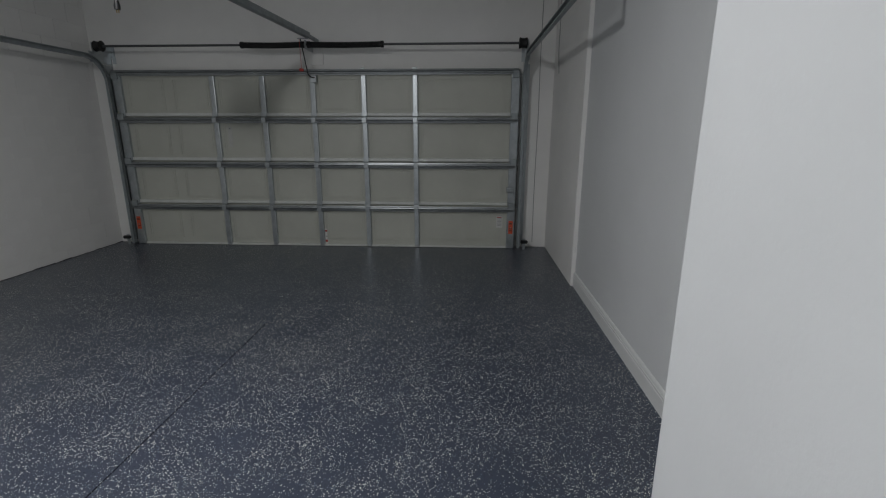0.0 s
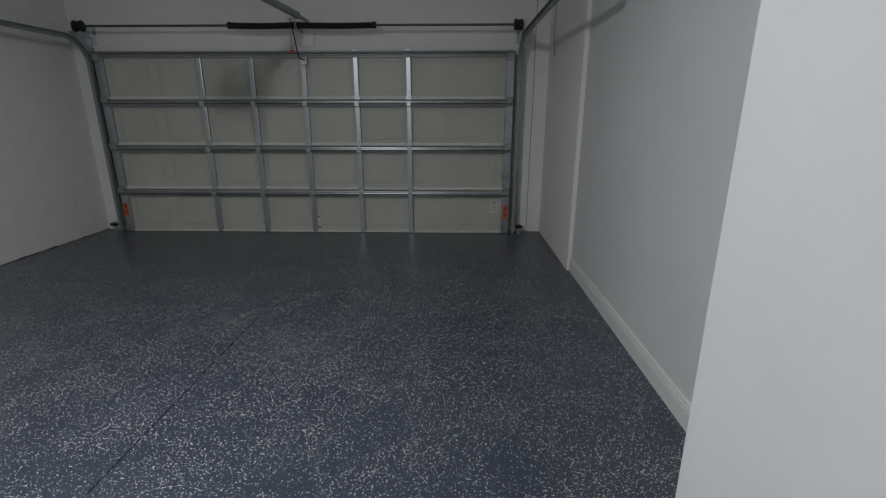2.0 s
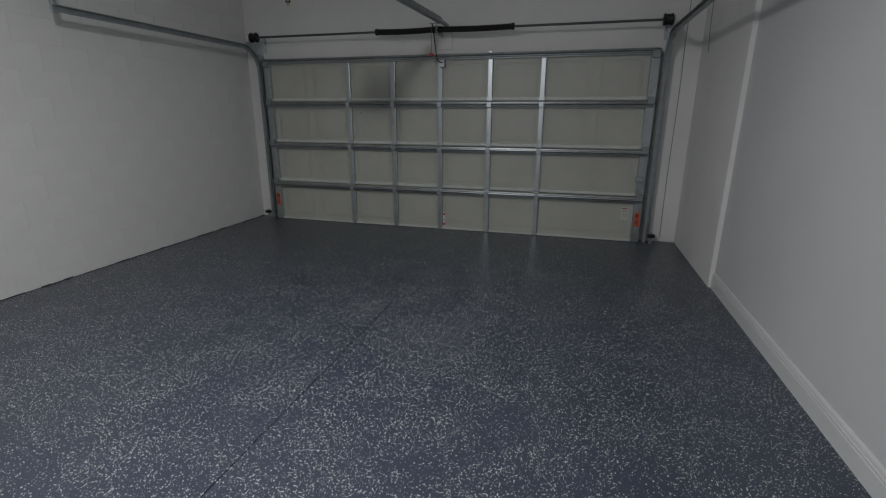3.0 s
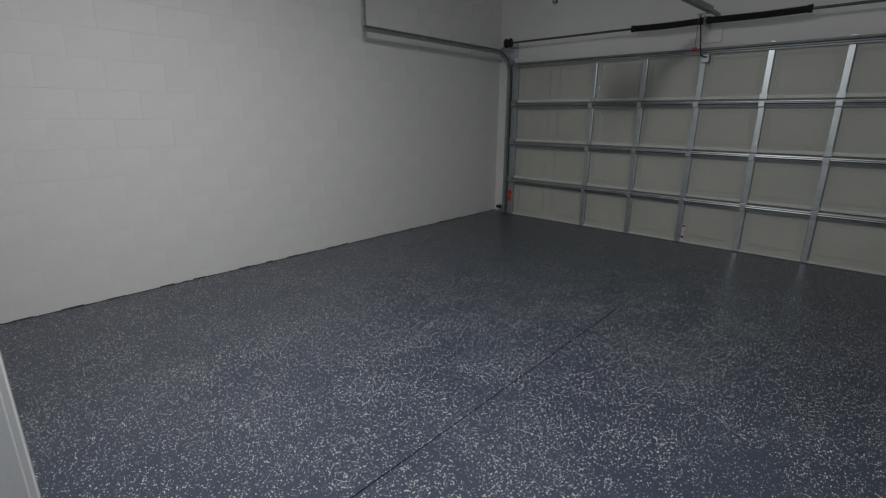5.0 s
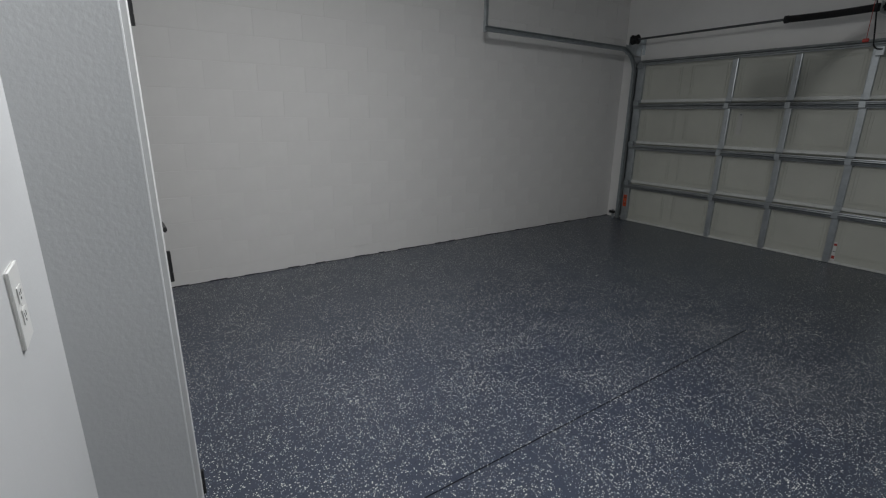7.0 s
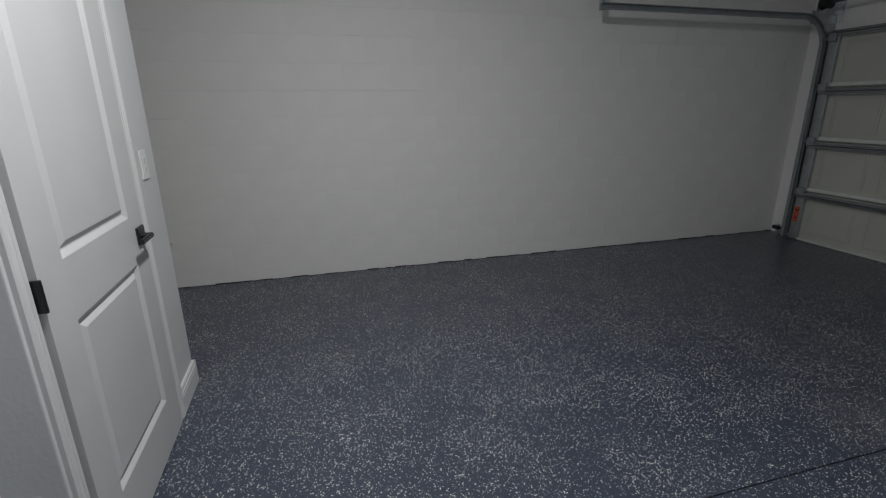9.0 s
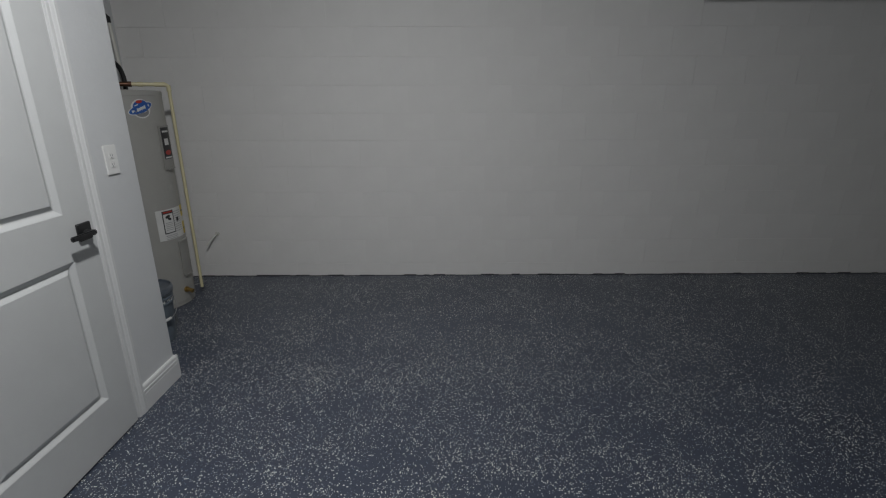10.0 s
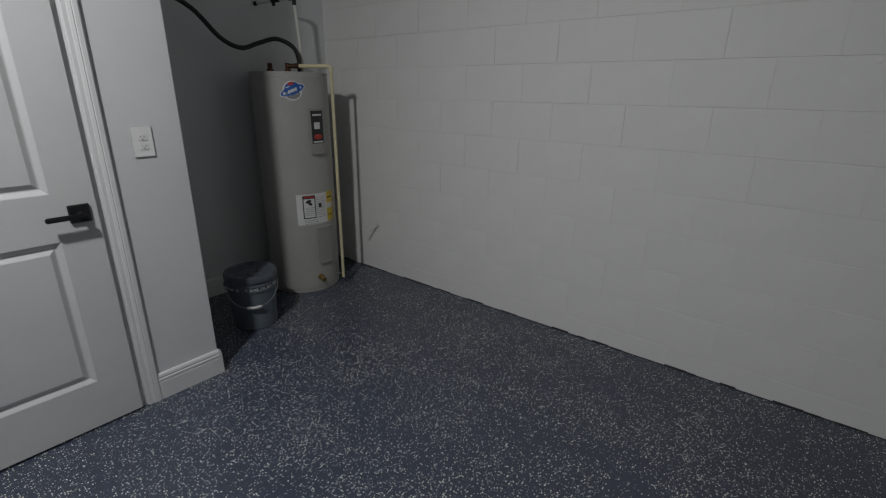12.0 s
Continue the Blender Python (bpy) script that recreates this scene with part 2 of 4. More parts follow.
GREYINK = surface("label_grey", (0.22, 0.22, 0.22), 0.5, vary=0.08, scale=15, bump=0.0)
CRACK = surface("joint_dark", (0.008, 0.008, 0.009), 0.85, vary=0.1, bump=0.1)
CAULK = surface("slab_edge", (0.05, 0.05, 0.055), 0.8, vary=0.3, scale=6, grain=60, bump=0.4)


def glow(name, color, strength):
    m, t, b = nodes_of(name)
    b.inputs["Base Color"].default_value = (0.8, 0.8, 0.78, 1)
    b.inputs["Emission Color"].default_value = (*color, 1)
    b.inputs["Emission Strength"].default_value = strength
    return m


BULB = glow("bulb_glass", (1.0, 0.97, 0.92), 6.0)

# ================= setting =================
# floor slab in two pours with a saw-cut joint between them
JX = -1.205
bm = bmesh.new()
JEND, JW = 3.96, 0.0034
box(bm, WEST - 0.3, JX - JW, -0.8, JEND, -0.12, 0.0)
box(bm, JX + JW, 1.9, -0.8, JEND, -0.12, 0.0)
box(bm, WEST - 0.3, 1.9, JEND, 6.9, -0.12, 0.0)
structure("floor", bm, EPOXY, "dark blue-grey epoxy garage floor with white paint chips", "floor")
bm = bmesh.new()
box(bm, JX - JW, JX + JW, -0.8, JEND, -0.12, -0.005)
structure("floor_joint", bm, CRACK, "dark saw-cut control joint in the epoxy floor", "joint")

bm = bmesh.new()
box(bm, WEST - 0.3, 1.9, -0.8, 6.9, CEIL, CEIL + 0.12)
structure("ceiling", bm, CEILPAINT, "plain painted garage ceiling", "ceiling")

bm = bmesh.new()
box(bm, WEST - 0.2, WEST - 0.0032, BACK, 6.73, 0.0, CEIL)
wall_west = structure("wall_west", bm, BLOCK, "white painted concrete block side wall", "wall")

# north wall round the door opening
OX0, OX1, OZ = DOOR_C - DOOR_W / 2 - 0.015, DOOR_C + DOOR_W / 2 + 0.015, 2.15
bm = bmesh.new()
box(bm, WEST - 0.2, OX0, NORTH, NORTH + 0.2, 0.0, CEIL)
box(bm, OX1, EAST + 0.3, NORTH, NORTH + 0.2, 0.0, CEIL)
box(bm, OX0, OX1, NORTH, NORTH + 0.2, OZ, CEIL)
structure("wall_north", bm, BLOCK, "white painted wall round the garage door opening", "wall")
# unseen panel added behind the closed door, shutting out the night
bm = bmesh.new()
box(bm, OX0 - 0.2, OX1 + 0.2, NORTH + 0.21, NORTH + 0.24, 0.0, OZ + 0.1)
structure("door_backing", bm, SKIN, "plain unseen panel added behind the door opening", "wall")

# east wall: drywall with baseboard, then a slightly proud block stretch
STEP_Y, PROUD = 4.98, 1.347
bm = bmesh.new()
box(bm, EAST, EAST + 0.2, ENTRY_Y - 0.12, STEP_Y, 0.0, CEIL)
structure("wall_east", bm, DRYWALL, "smooth white painted drywall side wall", "wall")
bm = bmesh.new()
box(bm, PROUD, EAST + 0.2, STEP_Y, NORTH, 0.0, CEIL, bevel=0.004)
structure("wall_east_pier", bm, BLOCK, "white painted masonry stretch standing proud beside the garage door", "wall")

# entry bump-out and south walls
bm = bmesh.new()
box(bm, ENTRY_X, ENTRY_X + 0.12, SOUTH, ENTRY_Y, 0.0, CEIL, bevel=0.006, seg=2)
structure("wall_entry", bm, DRYWALL, "bright white drywall corner beside the entry", "wall")
bm = bmesh.new()
box(bm, ENTRY_X + 0.12, EAST, ENTRY_Y - 0.12, ENTRY_Y, 0.0, CEIL)
structure("wall_entry_return", bm, DRYWALL, "white drywall return beside the entry", "wall")
bm = bmesh.new()
box(bm, CR, ENTRY_X + 0.12, SOUTH - 0.12, SOUTH, 0.0, CEIL)
structure("wall_south", bm, DRYWALL, "white drywall house wall", "wall")

# closet with the panel door
DX0, DX1, DH = -2.268, -1.455, 2.032
JAMB = 0.022
bm = bmesh.new()
ell = [(CL, BACK), (CL + 0.12, BACK), (CL + 0.12, FRONT - 0.12), (DX0 - JAMB, FRONT - 0.12), (DX0 - JAMB, FRONT), (CL + 0.004, FRONT), (CL + 0.001, FRONT - 0.001), (CL, FRONT - 0.004)]
extrude(bm, ell, lambda u, v: (u, v, 0.0), (0, 0, 1), CEIL)
pier = [(DX1 + JAMB, SOUTH - 0.12), (CR, SOUTH - 0.12), (CR, FRONT - 0.004), (CR - 0.001, FRONT - 0.001), (CR - 0.004, FRONT), (DX1 + JAMB, FRONT)]
extrude(bm, pier, lambda u, v: (u, v, 0.0), (0, 0, 1), CEIL)
box(bm, DX0 - JAMB, DX1 + JAMB, FRONT - 0.12, FRONT - 0.001, DH + JAMB, CEIL)
structure("wall_closet", bm, DRYWALL, "white drywall closet walls round a panel door", "wall")
bm = bmesh.new()
box(bm, WEST - 0.2, CL + 0.12, BACK - 0.12, BACK, 0.0, CEIL)
structure("wall_alcove", bm, DRYWALL, "white painted back wall of the water heater alcove", "wall")
bm = bmesh.new()
box(bm, CL + 0.12, CR - 0.12, SOUTH - 0.24, SOUTH - 0.12, 0.0, CEIL)
structure("wall_closet_back", bm, DRYWALL, "plain closet back wall", "wall")


def baseboard(label, h, at, along, length):
    """Colonial base: flat body, two reeds and a rounded top. at(u, v): u out of the wall, v up."""
    t = 0.015
    prof = [(0, 0), (t, 0), (t, h * 0.66), (t - .003, h * .675), (t - .003, h * .70), (t, h * .715), (t, h * .80), (t - .004, h * .815),
            (t - .004, h * .85), (t - .002, h * .87), (t - .004, h * .95), (t - .009, h), (0, h)]
    bm = bmesh.new()
    extrude(bm, prof, at, along, length)
    return structure("baseboard", bm, TRIMWHITE, label, "baseboard")


BB = "white painted moulded baseboard"
baseboard(BB, 0.140, lambda u, v: (EAST - u, ENTRY_Y, v), (0, 1, 0), STEP_Y - 0.002 - ENTRY_Y)
baseboard(BB, 0.135, lambda u, v: (CL - 0.0, FRONT + u, v), (1, 0, 0), (DX0 - 0.089) - CL)
baseboard(BB, 0.135, lambda u, v: (CL - u, BACK, v), (0, 1, 0), FRONT + 0.015 - BACK)
baseboard(BB, 0.135, lambda u, v: (WEST, BACK + u, v), (1, 0, 0), CL - 0.015 - WEST)
baseboard(BB, 0.135, lambda u, v: (CR, SOUTH + u, v), (1, 0, 0), ENTRY_X - CR)

# door lining and casing
bm = bmesh.new()
box(bm, DX0 - JAMB, DX0 - 0.003, FRONT - 0.12, FRONT - 0.002, 0.0, DH + JAMB)
box(bm, DX1 + 0.003, DX1 + JAMB, FRONT - 0.12, FRONT - 0.002, 0.0, DH + JAMB)
box(bm, DX0 - 0.003, DX1 + 0.003, FRONT - 0.12, FRONT - 0.002, DH + 0.003, DH + JAMB)
structure("door_lining", bm, TRIMWHITE, "white painted door lining", "door frame")


def casing(x0, x1, inner_right):
    t, w = 0.017, x1 - x0
    prof = [(0, 0), (0, .010), (.004, .012), (w * .30, .012), (w * .36, t - .003), (w * .55, t), (w * .60, t - .002), (w * .66, t), (w * .92, t), (w, t - .004), (w, 0)]
    bm = bmesh.new()
    at = (lambda u, v: (x1 - u, FRONT + v, 0.0)) if inner_right else (lambda u, v: (x0 + u, FRONT + v, 0.0))
    extrude(bm, prof, at, (0, 0, 1), DH + 0.088)
    structure("trim", bm, TRIMWHITE, "white moulded door casing", "door casing")


casing(DX0 - 0.030 - 0.058, DX0 - 0.030, True)
casing(DX1 + 0.016, DX1 + 0.072, False)
bm = bmesh.new()
box(bm, DX0 - 0.029, DX1 + 0.0155, FRONT, FRONT + 0.015, DH + 0.030, DH + 0.088, bevel=0.003)
structure("trim", bm, TRIMWHITE, "white moulded door casing head", "door casing")


# floor paint lapping a few millimetres up the block wall
bm = bmesh.new()
rl = random.Random(9)
y = BACK + 0.016
while y < NORTH:
    l = rl.uniform(0.04, 0.16)
    box(bm, WEST - 0.004, WEST + 0.0025, y, min(y + l, NORTH), -0.01, rl.uniform(0.003, 0.011))
    y += l
structure("floor_edge", bm, CAULK, "dark uneven line of floor paint along the block wall", "floor edge")

# ================= sectional garage door =================
SEC = 0.533
YS = 6.442   # inner face of the door skin
door = thing("garage_door", (DOOR_C, YS, 0), "closed beige steel sectional garage door with galvanised stiles and struts", "garage door")
DL, DR = DOOR_C - DOOR_W / 2, DOOR_C + DOOR_W / 2
STILES = [DOOR_C + 0.61 * k for k in (-2, -1, 0, 1, 2)]
for i in range(4):
    z0 = SEC * i
    bm = bmesh.new()
    box(bm, DL, DR, YS, YS + 0.045, z0 + 0.002, z0 + SEC - 0.002, bevel=0.002)
    # pressed rectangles on the inner side
    edges = [DL + 0.10] + STILES + [DR - 0.10]
    for a, b in zip(edges, edges[1:]):
        cells = [(a, b)] if b - a < 0.8 else [(a, (a + b) / 2), ((a + b) / 2, b)]
        for c, d in cells:
            for inset, hgt in ((0.060, 0.0060), (0.085, 0.0045)):
                x0, x1, za, zb = c + inset, d - inset, z0 + 0.05 + inset * 0.6, z0 + SEC - 0.06 - inset * 0.6
                w = 0.006
                for q in ((x0, x1, za, za + w), (x0, x1, zb - w, zb), (x0, x0 + w, za + w, zb - w), (x1 - w, x1, za + w, zb - w)):
                    box(bm, q[0], q[1], YS - hgt, YS + 0.001, q[2], q[3])
    sec = part("section", bm, SKIN, door)
    # stiles: shallow channels with turned edges
    for k, sx in enumerate(STILES):
        bm = bmesh.new()
        w = 0.029
        prof = [(-w, 0), (-w, 0.038), (-w + 0.006, 0.040), (w - 0.006, 0.040), (w, 0.038), (w, 0), (w - 0.003, 0), (w - 0.003, 0.036), (-w + 0.003, 0.036), (-w + 0.003, 0)]
        extrude(bm, prof, lambda u, v: (sx + u, YS - v, z0 + 0.012), (0, 0, 1), SEC - 0.075)
        for zz in (0.06, 0.20, 0.33, 0.44):
            tube(bm, [(sx + 0.012 * (-1) ** i, YS - 0.039, z0 + zz), (sx + 0.012 * (-1) ** i, YS - 0.0435, z0 + zz)], 0.005, 8)
        part("stile", bm, GALV, sec)
    for side, x0, x1 in (("w", DL, DL + 0.095), ("e", DR - 0.095, DR)):
        bm = bmesh.new()
        box(bm, x0, x1, YS - 0.042, YS + 0.0, z0 + 0.006, z0 + SEC - 0.006, bevel=0.004)
        for zz in (0.09, 0.27, 0.42):
            tube(bm, [((x0 + x1) / 2, YS - 0.041, z0 + zz), ((x0 + x1) / 2, YS - 0.046, z0 + zz)], 0.006, 8)
        part("end_stile", bm, GALV, sec)
    # painted bottom rail and top strut of each section
    bm = bmesh.new()
    box(bm, DL + 0.095, DR - 0.095, YS - 0.030, YS - 0.0005, z0 + (0.004 if i == 0 else 0.014), z0 + (0.030 if i == 0 else 0.052), bevel=0.003)
    part("bottom_rail", bm, STRIP, sec)
    bm = bmesh.new()
    zt = z0 + SEC - 0.004 + (0.012 if i == 3 else 0)
    hat = [(0.0, 0.0), (0.0, 0.010), (-0.010, 0.012), (-0.016, 0.034), (-0.024, 0.036), (-0.030, 0.020), (-0.036, 0.036), (-0.046, 0.034), (-0.052, 0.012), (-0.064, 0.010), (-0.064, 0.0)]
    extrude(bm, hat, lambda u, v: (DL + 0.02, YS - 0.043 - v, zt + u), (1, 0, 0), DOOR_W - 0.04)
    part("strut", bm, STRUT, sec)
    # hinges over the joint above this section
    if i < 3:
        for sx in STILES:
            bm = bmesh.new()
            zj = z0 + SEC
            box(bm, sx - 0.034, sx + 0.034, YS - 0.047, YS - 0.0435, zj + 0.004, zj + 0.062, bevel=0.001)
            box(bm, sx - 0.026, sx + 0.026, YS - 0.086, YS - 0.080, zj - 0.062, zj - 0.004, bevel=0.001)
            tube(bm, [(sx - 0.03, YS - 0.056, zj + 0.006), (sx + 0.03, YS - 0.056, zj + 0.006)], 0.008, 8)
            for dx in (-0.018, 0.018):
                tube(bm, [(sx + dx, YS - 0.047, zj + 0.045), (sx + dx, YS - 0.053, zj + 0.045)], 0.006, 6)
            part("hinge", bm, GALV, sec)
    # end hinges that carry the rollers
    for sgn, xe in ((-1, DL), (1, DR)):
        bm = bmesh.new()
        zj = z0 + (SEC if i < 3 else SEC - 0.06)
        box(bm, xe - sgn * 0.085 if sgn > 0 else xe + 0.01, xe - 0.01 if sgn > 0 else xe + 0.085, YS - 0.075, YS - 0.0425, zj - 0.035, zj + 0.045, bevel=0.004)
        tube(bm, [(xe - sgn * 0.02, YS - 0.062, zj), (xe + sgn * 0.045, YS - 0.062, zj)], 0.006, 8)
        tube(bm, [(xe + sgn * 0.032, YS - 0.062, zj), (xe + sgn * 0.048, YS - 0.062, zj)], 0.022, 12)
        part("roller_hinge", bm, TRACKSTEEL, sec)
bm = bmesh.new()
box(bm, DL, DR, YS - 0.012, YS + 0.045, 0.0005, 0.0035)
part("bottom_seal", bm, SEAL, door)


def sticker(name, x, z, w, h, material, parent, y, bars=(), head=None):
    bm = bmesh.new()
    box(bm, x - w / 2, x + w / 2, y - 0.0012, y, z - h / 2, z + h / 2)
    st = part(name, bm, material, parent)
    for bz, bw, bh, bmat in bars:
        bm = bmesh.new()
        box(bm, x - w * bw / 2, x + w * bw / 2, y - 0.0018, y - 0.0012, z + h * bz - h * bh / 2, z + h * bz + h * bh / 2)
        part("printed_bar", bm, bmat, st)
    return st


LINES = tuple((0.28 - 0.12 * k, 0.78, 0.035, GREYINK) for k in range(6))
sticker("warning_label", 0.755, 0.335, 0.075, 0.145, PAPER, door, YS - 0.0035, ((0.40, 0.8, 0.08, REDINK),) + LINES)
sticker("warning_label", DR - 0.047, 0.275, 0.052, 0.165, ORANGE, door, YS - 0.0432, ((0.28, 0.7, 0.10, INK), (-0.1, 0.7, 0.05, INK), (-0.25, 0.7, 0.05, INK)))
sticker("warning_label", DL + 0.047, 0.285, 0.052, 0.165, ORANGE, door, YS - 0.0432, ((0.28, 0.7, 0.10, INK), (-0.1, 0.7, 0.05, INK), (-0.25, 0.7, 0.05, INK)))
sticker("tall_label", -1.452, 0.125, 0.034, 0.20, PAPER, door, YS - 0.0035, ((0.36, 0.8, 0.12, REDINK), (-0.30, 0.8, 0.16, REDINK), (0.0, 0.6, 0.04, GREYINK)))
sticker("paper_label", -2.575, 1.365, 0.050, 0.24, SEAL, door, YS - 0.0035, ((0.42, 0.4, 0.06, GREYINK),))
bm = bmesh.new()
box(bm, DR - 0.115, DR - 0.035, YS - 0.085, YS - 0.0425, 0.715, 0.775, bevel=0.004)
box(bm, DR - 0.095, DR - 0.055, YS - 0.095, YS - 0.084, 0.728, 0.762, bevel=0.003)
part("slide_lock", bm, GALV, door, "small galvanised slide lock")

# small tabs added for the highlights on the strut above two stiles
for sx, w in ((STILES[4], 0.030), (STILES[3], 0.022)):
    bm = bmesh.new()
    box(bm, sx - w, sx + w, YS - 0.062, YS - 0.040, 4 * SEC + 0.009, 4 * SEC + 0.022, bevel=0.002)
    part("highlight_tab", bm, GALV, door)

# ================= tracks =================
TZ, TY = 2.268, 3.80


def track(sgn, label):
    xt = (DL - 0.035) if sgn < 0 else (DR + 0.050)
    th = thing("door_track", (xt, YS, 0), label, "door track", "garage door tracks")
    r = 0.30
    yv = YS - 0.062
    path = [(yv, 0.02), (yv, 0.8), (yv, TZ - r)]
    path += [(yv - r * (1 - math.cos(a * math.pi / 24)), TZ - r + r * math.sin(a * math.pi / 24)) for a in range(1, 13)]
    path += [(yv - r - 0.8, TZ), (TY, TZ)]
    # C section: web away from the door, lips in front and behind
    prof = [(0.0, -0.026), (0.034, -0.026), (0.034, -0.018), (0.006, -0.020), (0.006, 0.020), (0.034, 0.018), (0.034, 0.026), (0.0, 0.026)]
    bm = bmesh.new()
    rings = []
    for i, (y, z) in enumerate(path):
        y0, z0 = path[max(i - 1, 0)]
        y1, z1 = path[min(i + 1, len(path) - 1)]
        d = Vector((0, y1 - y0, z1 - z0)).normalized()
        nrm = Vector((0, -d.z, d.y))
        rings.append([bm.verts.new(Vector((xt - sgn * (u - 0.017), y, z)) + nrm * v) for u, v in prof])
    for a, b in zip(rings, rings[1:]):
        for k in range(len(prof)):
            bm.faces.new((a[k], a[(k + 1) % len(prof)], b[(k + 1) % len(prof)], b[k]))
    bm.faces.new(rings[0])
    bm.faces.new(list(reversed(rings[-1])))
    part("rail", bm, TRACKSTEEL, th)
    # wall angle behind the upright and jamb brackets
    bm = bmesh.new()
    xa = xt + sgn * 0.022
    box(bm, min(xa, xa + sgn * 0.004), max(xa, xa + sgn * 0.004), yv - 0.02, NORTH - 0.001, 0.05, 2.2)
    box(bm, min(xa, xa + sgn * 0.05), max(xa, xa + sgn * 0.05), NORTH - 0.005, NORTH - 0.001, 0.05, 2.2)
    part("wall_angle", bm, GALV, th)
    for zz in (0.25, 0.75, 1.3, 1.8):
        bm = bmesh.new()
        box(bm, min(xa, xa - sgn * 0.004) - 0.003, max(xa, xa) + 0.003, yv - 0.02, yv + 0.05, zz, zz + 0.05, bevel=0.002)
        tube(bm, [(xa - 0.012, yv + 0.01, zz + 0.025), (xa + 0.012, yv + 0.01, zz + 0.025)], 0.007, 6)
        part("jamb_bracket", bm, GALV, th)
    # flag bracket
    bm = bmesh.new()
    box(bm, min(xa, xa + sgn * 0.004), max(xa, xa + sgn * 0.004), yv - 0.20, NORTH - 0.001, TZ - 0.06, TZ + 0.06, bevel=0.001)
    part("flag_bracket", bm, GALV, th)
    # rear hanger of punched angle up to the ceiling
    bm = bmesh.new()
    xh = xt + sgn * 0.022
    box(bm, xh - 0.002, xh + 0.002, TY + 0.01, TY + 0.042, TZ - 0.03, CEIL)
    box(bm, min(xh, xh + sgn * 0.03), max(xh, xh + sgn * 0.03), TY + 0.008, TY + 0.012, TZ - 0.03, CEIL)
    part("hanger", bm, GALV, th)
    return th


track(-1, "grey steel garage door track curving up beside the block wall")
track(1, "grey steel garage door track curving up beside the drywall")

# ================= torsion springs =================
SY, SZ = 6.262, 2.386
shaft = thing("torsion_spring_shaft", (DOOR_C, SY, SZ), "steel torsion shaft with two black coil springs above the garage door", "torsion spring")
bm = bmesh.new()
tube(bm, [(DL - 0.07, SY, SZ), (DR + 0.07, SY, SZ)], 0.0127, 12)
part("shaft", bm, DARKSTEEL, shaft, smooth=True)
for x0, x1 in ((-2.235, -1.535), (-1.465, -0.628)):
    bm = bmesh.new()
    pts = []
    turns = 62
    for k in range(turns * 10 + 1):
        a = 2 * math.pi * k / 10
        x = x0 + (x1 - x0) * k / (turns * 10)
        sag = -0.007 * math.sin(math.pi * (x - x0) / (x1 - x0))
        pts.append((x, SY + 0.027 * math.cos(a), SZ + sag + 0.027 * math.sin(a)))
    tube(bm, pts, 0.0068, 5)
    part("coil_spring", bm, BLACKSTEEL, shaft, smooth=True)
    for xe in (x0, x1):
        bm = bmesh.new()
        tube(bm, [(xe - 0.016, SY, SZ), (xe + 0.016, SY, SZ)], 0.036, 16)
        part("winding_cone", bm, BLACKSTEEL, shaft)
for sgn, xe in ((-1, DL + 0.01), (1, DR + 0.005)):
    bm = bmesh.new()
    prof = [(-0.045, 0.052), (-0.038, 0.060), (-0.02, 0.052), (0.02, 0.050), (0.038, 0.060), (0.045, 0.046)]
    tube(bm, [(xe + a, SY, SZ) for a, _ in prof], [r for _, r in prof], 20)
    part("cable_drum", bm, BLACKSTEEL, shaft, smooth=True)
    bm = bmesh.new()
    xb = xe + sgn * 0.055
    box(bm, xb - 0.002, xb + 0.002, SY - 0.045, NORTH, SZ - 0.09, SZ + 0.04)
    box(bm, min(xb, xb - sgn * 0.04), max(xb, xb - sgn * 0.04), NORTH - 0.004, NORTH, SZ - 0.16, SZ + 0.04)
    part("bearing_plate", bm, GALV, shaft)
    bm = bmesh.new()
    tube(bm, [(xe + sgn * 0.02, SY + 0.05, SZ), (xe + sgn * 0.008, YS - 0.05, 0.09)], 0.0022, 6)
    part("lift_cable", bm, WIRE, shaft)
bm = bmesh.new()
box(bm, -1.503, -1.497, SY - 0.04, NORTH, SZ - 0.05, SZ + 0.045, bevel=0.001)
box(bm, -1.525, -1.475, NORTH - 0.005, NORTH, SZ - 0.10, SZ + 0.05, bevel=0.001)
part("centre_bracket", bm, GALV, shaft)
bm = bmesh.new()
box(bm, -1.56, -1.38, NORTH - 0.020, NORTH - 0.0006, 2.20, 2.42, bevel=0.003)
tagged(part("spring_pad", bm, BLOCK), "white painted wooden pad on the wall behind the springs", "wooden pad")

# ================= opener rail =================
RX, RZ = -1.440, 2.475
rail = thing("opener_rail", (RX, 5.0, RZ), "dark steel garage door opener rail with release arm", "opener rail")
bm = bmesh.new()
prof = [(-0.016, 0), (-0.016, -0.052), (-0.026, -0.056), (-0.026, -0.060), (0.026, -0.060), (0.026, -0.056), (0.016, -0.052), (0.016, 0)]
RAIL0, RAIL1 = Vector((-1.585, 3.26, RZ + 0.02)), Vector((-1.430, 6.17, RZ + 0.02))
extrude(bm, prof, lambda u, v: (RAIL0.x + u, RAIL0.y, RAIL0.z + v), (RAIL1 - RAIL0).normalized(), (RAIL1 - RAIL0).length)
part("rail", bm, TRACKSTEEL, rail)
bm = bmesh.new()
box(bm, RX - 0.012, RX + 0.012, 6.13, NORTH, RZ - 0.030, RZ + 0.010, bevel=0.003)
part("header_bracket", bm, TRACKSTEEL, rail)
bm = bmesh.new()
box(bm, RX - 0.100, RX + 0.022, 6.10, 6.12, RZ - 0.054, RZ - 0.046, bevel=0.002)
part("trolley", bm, TRACKSTEEL, rail)
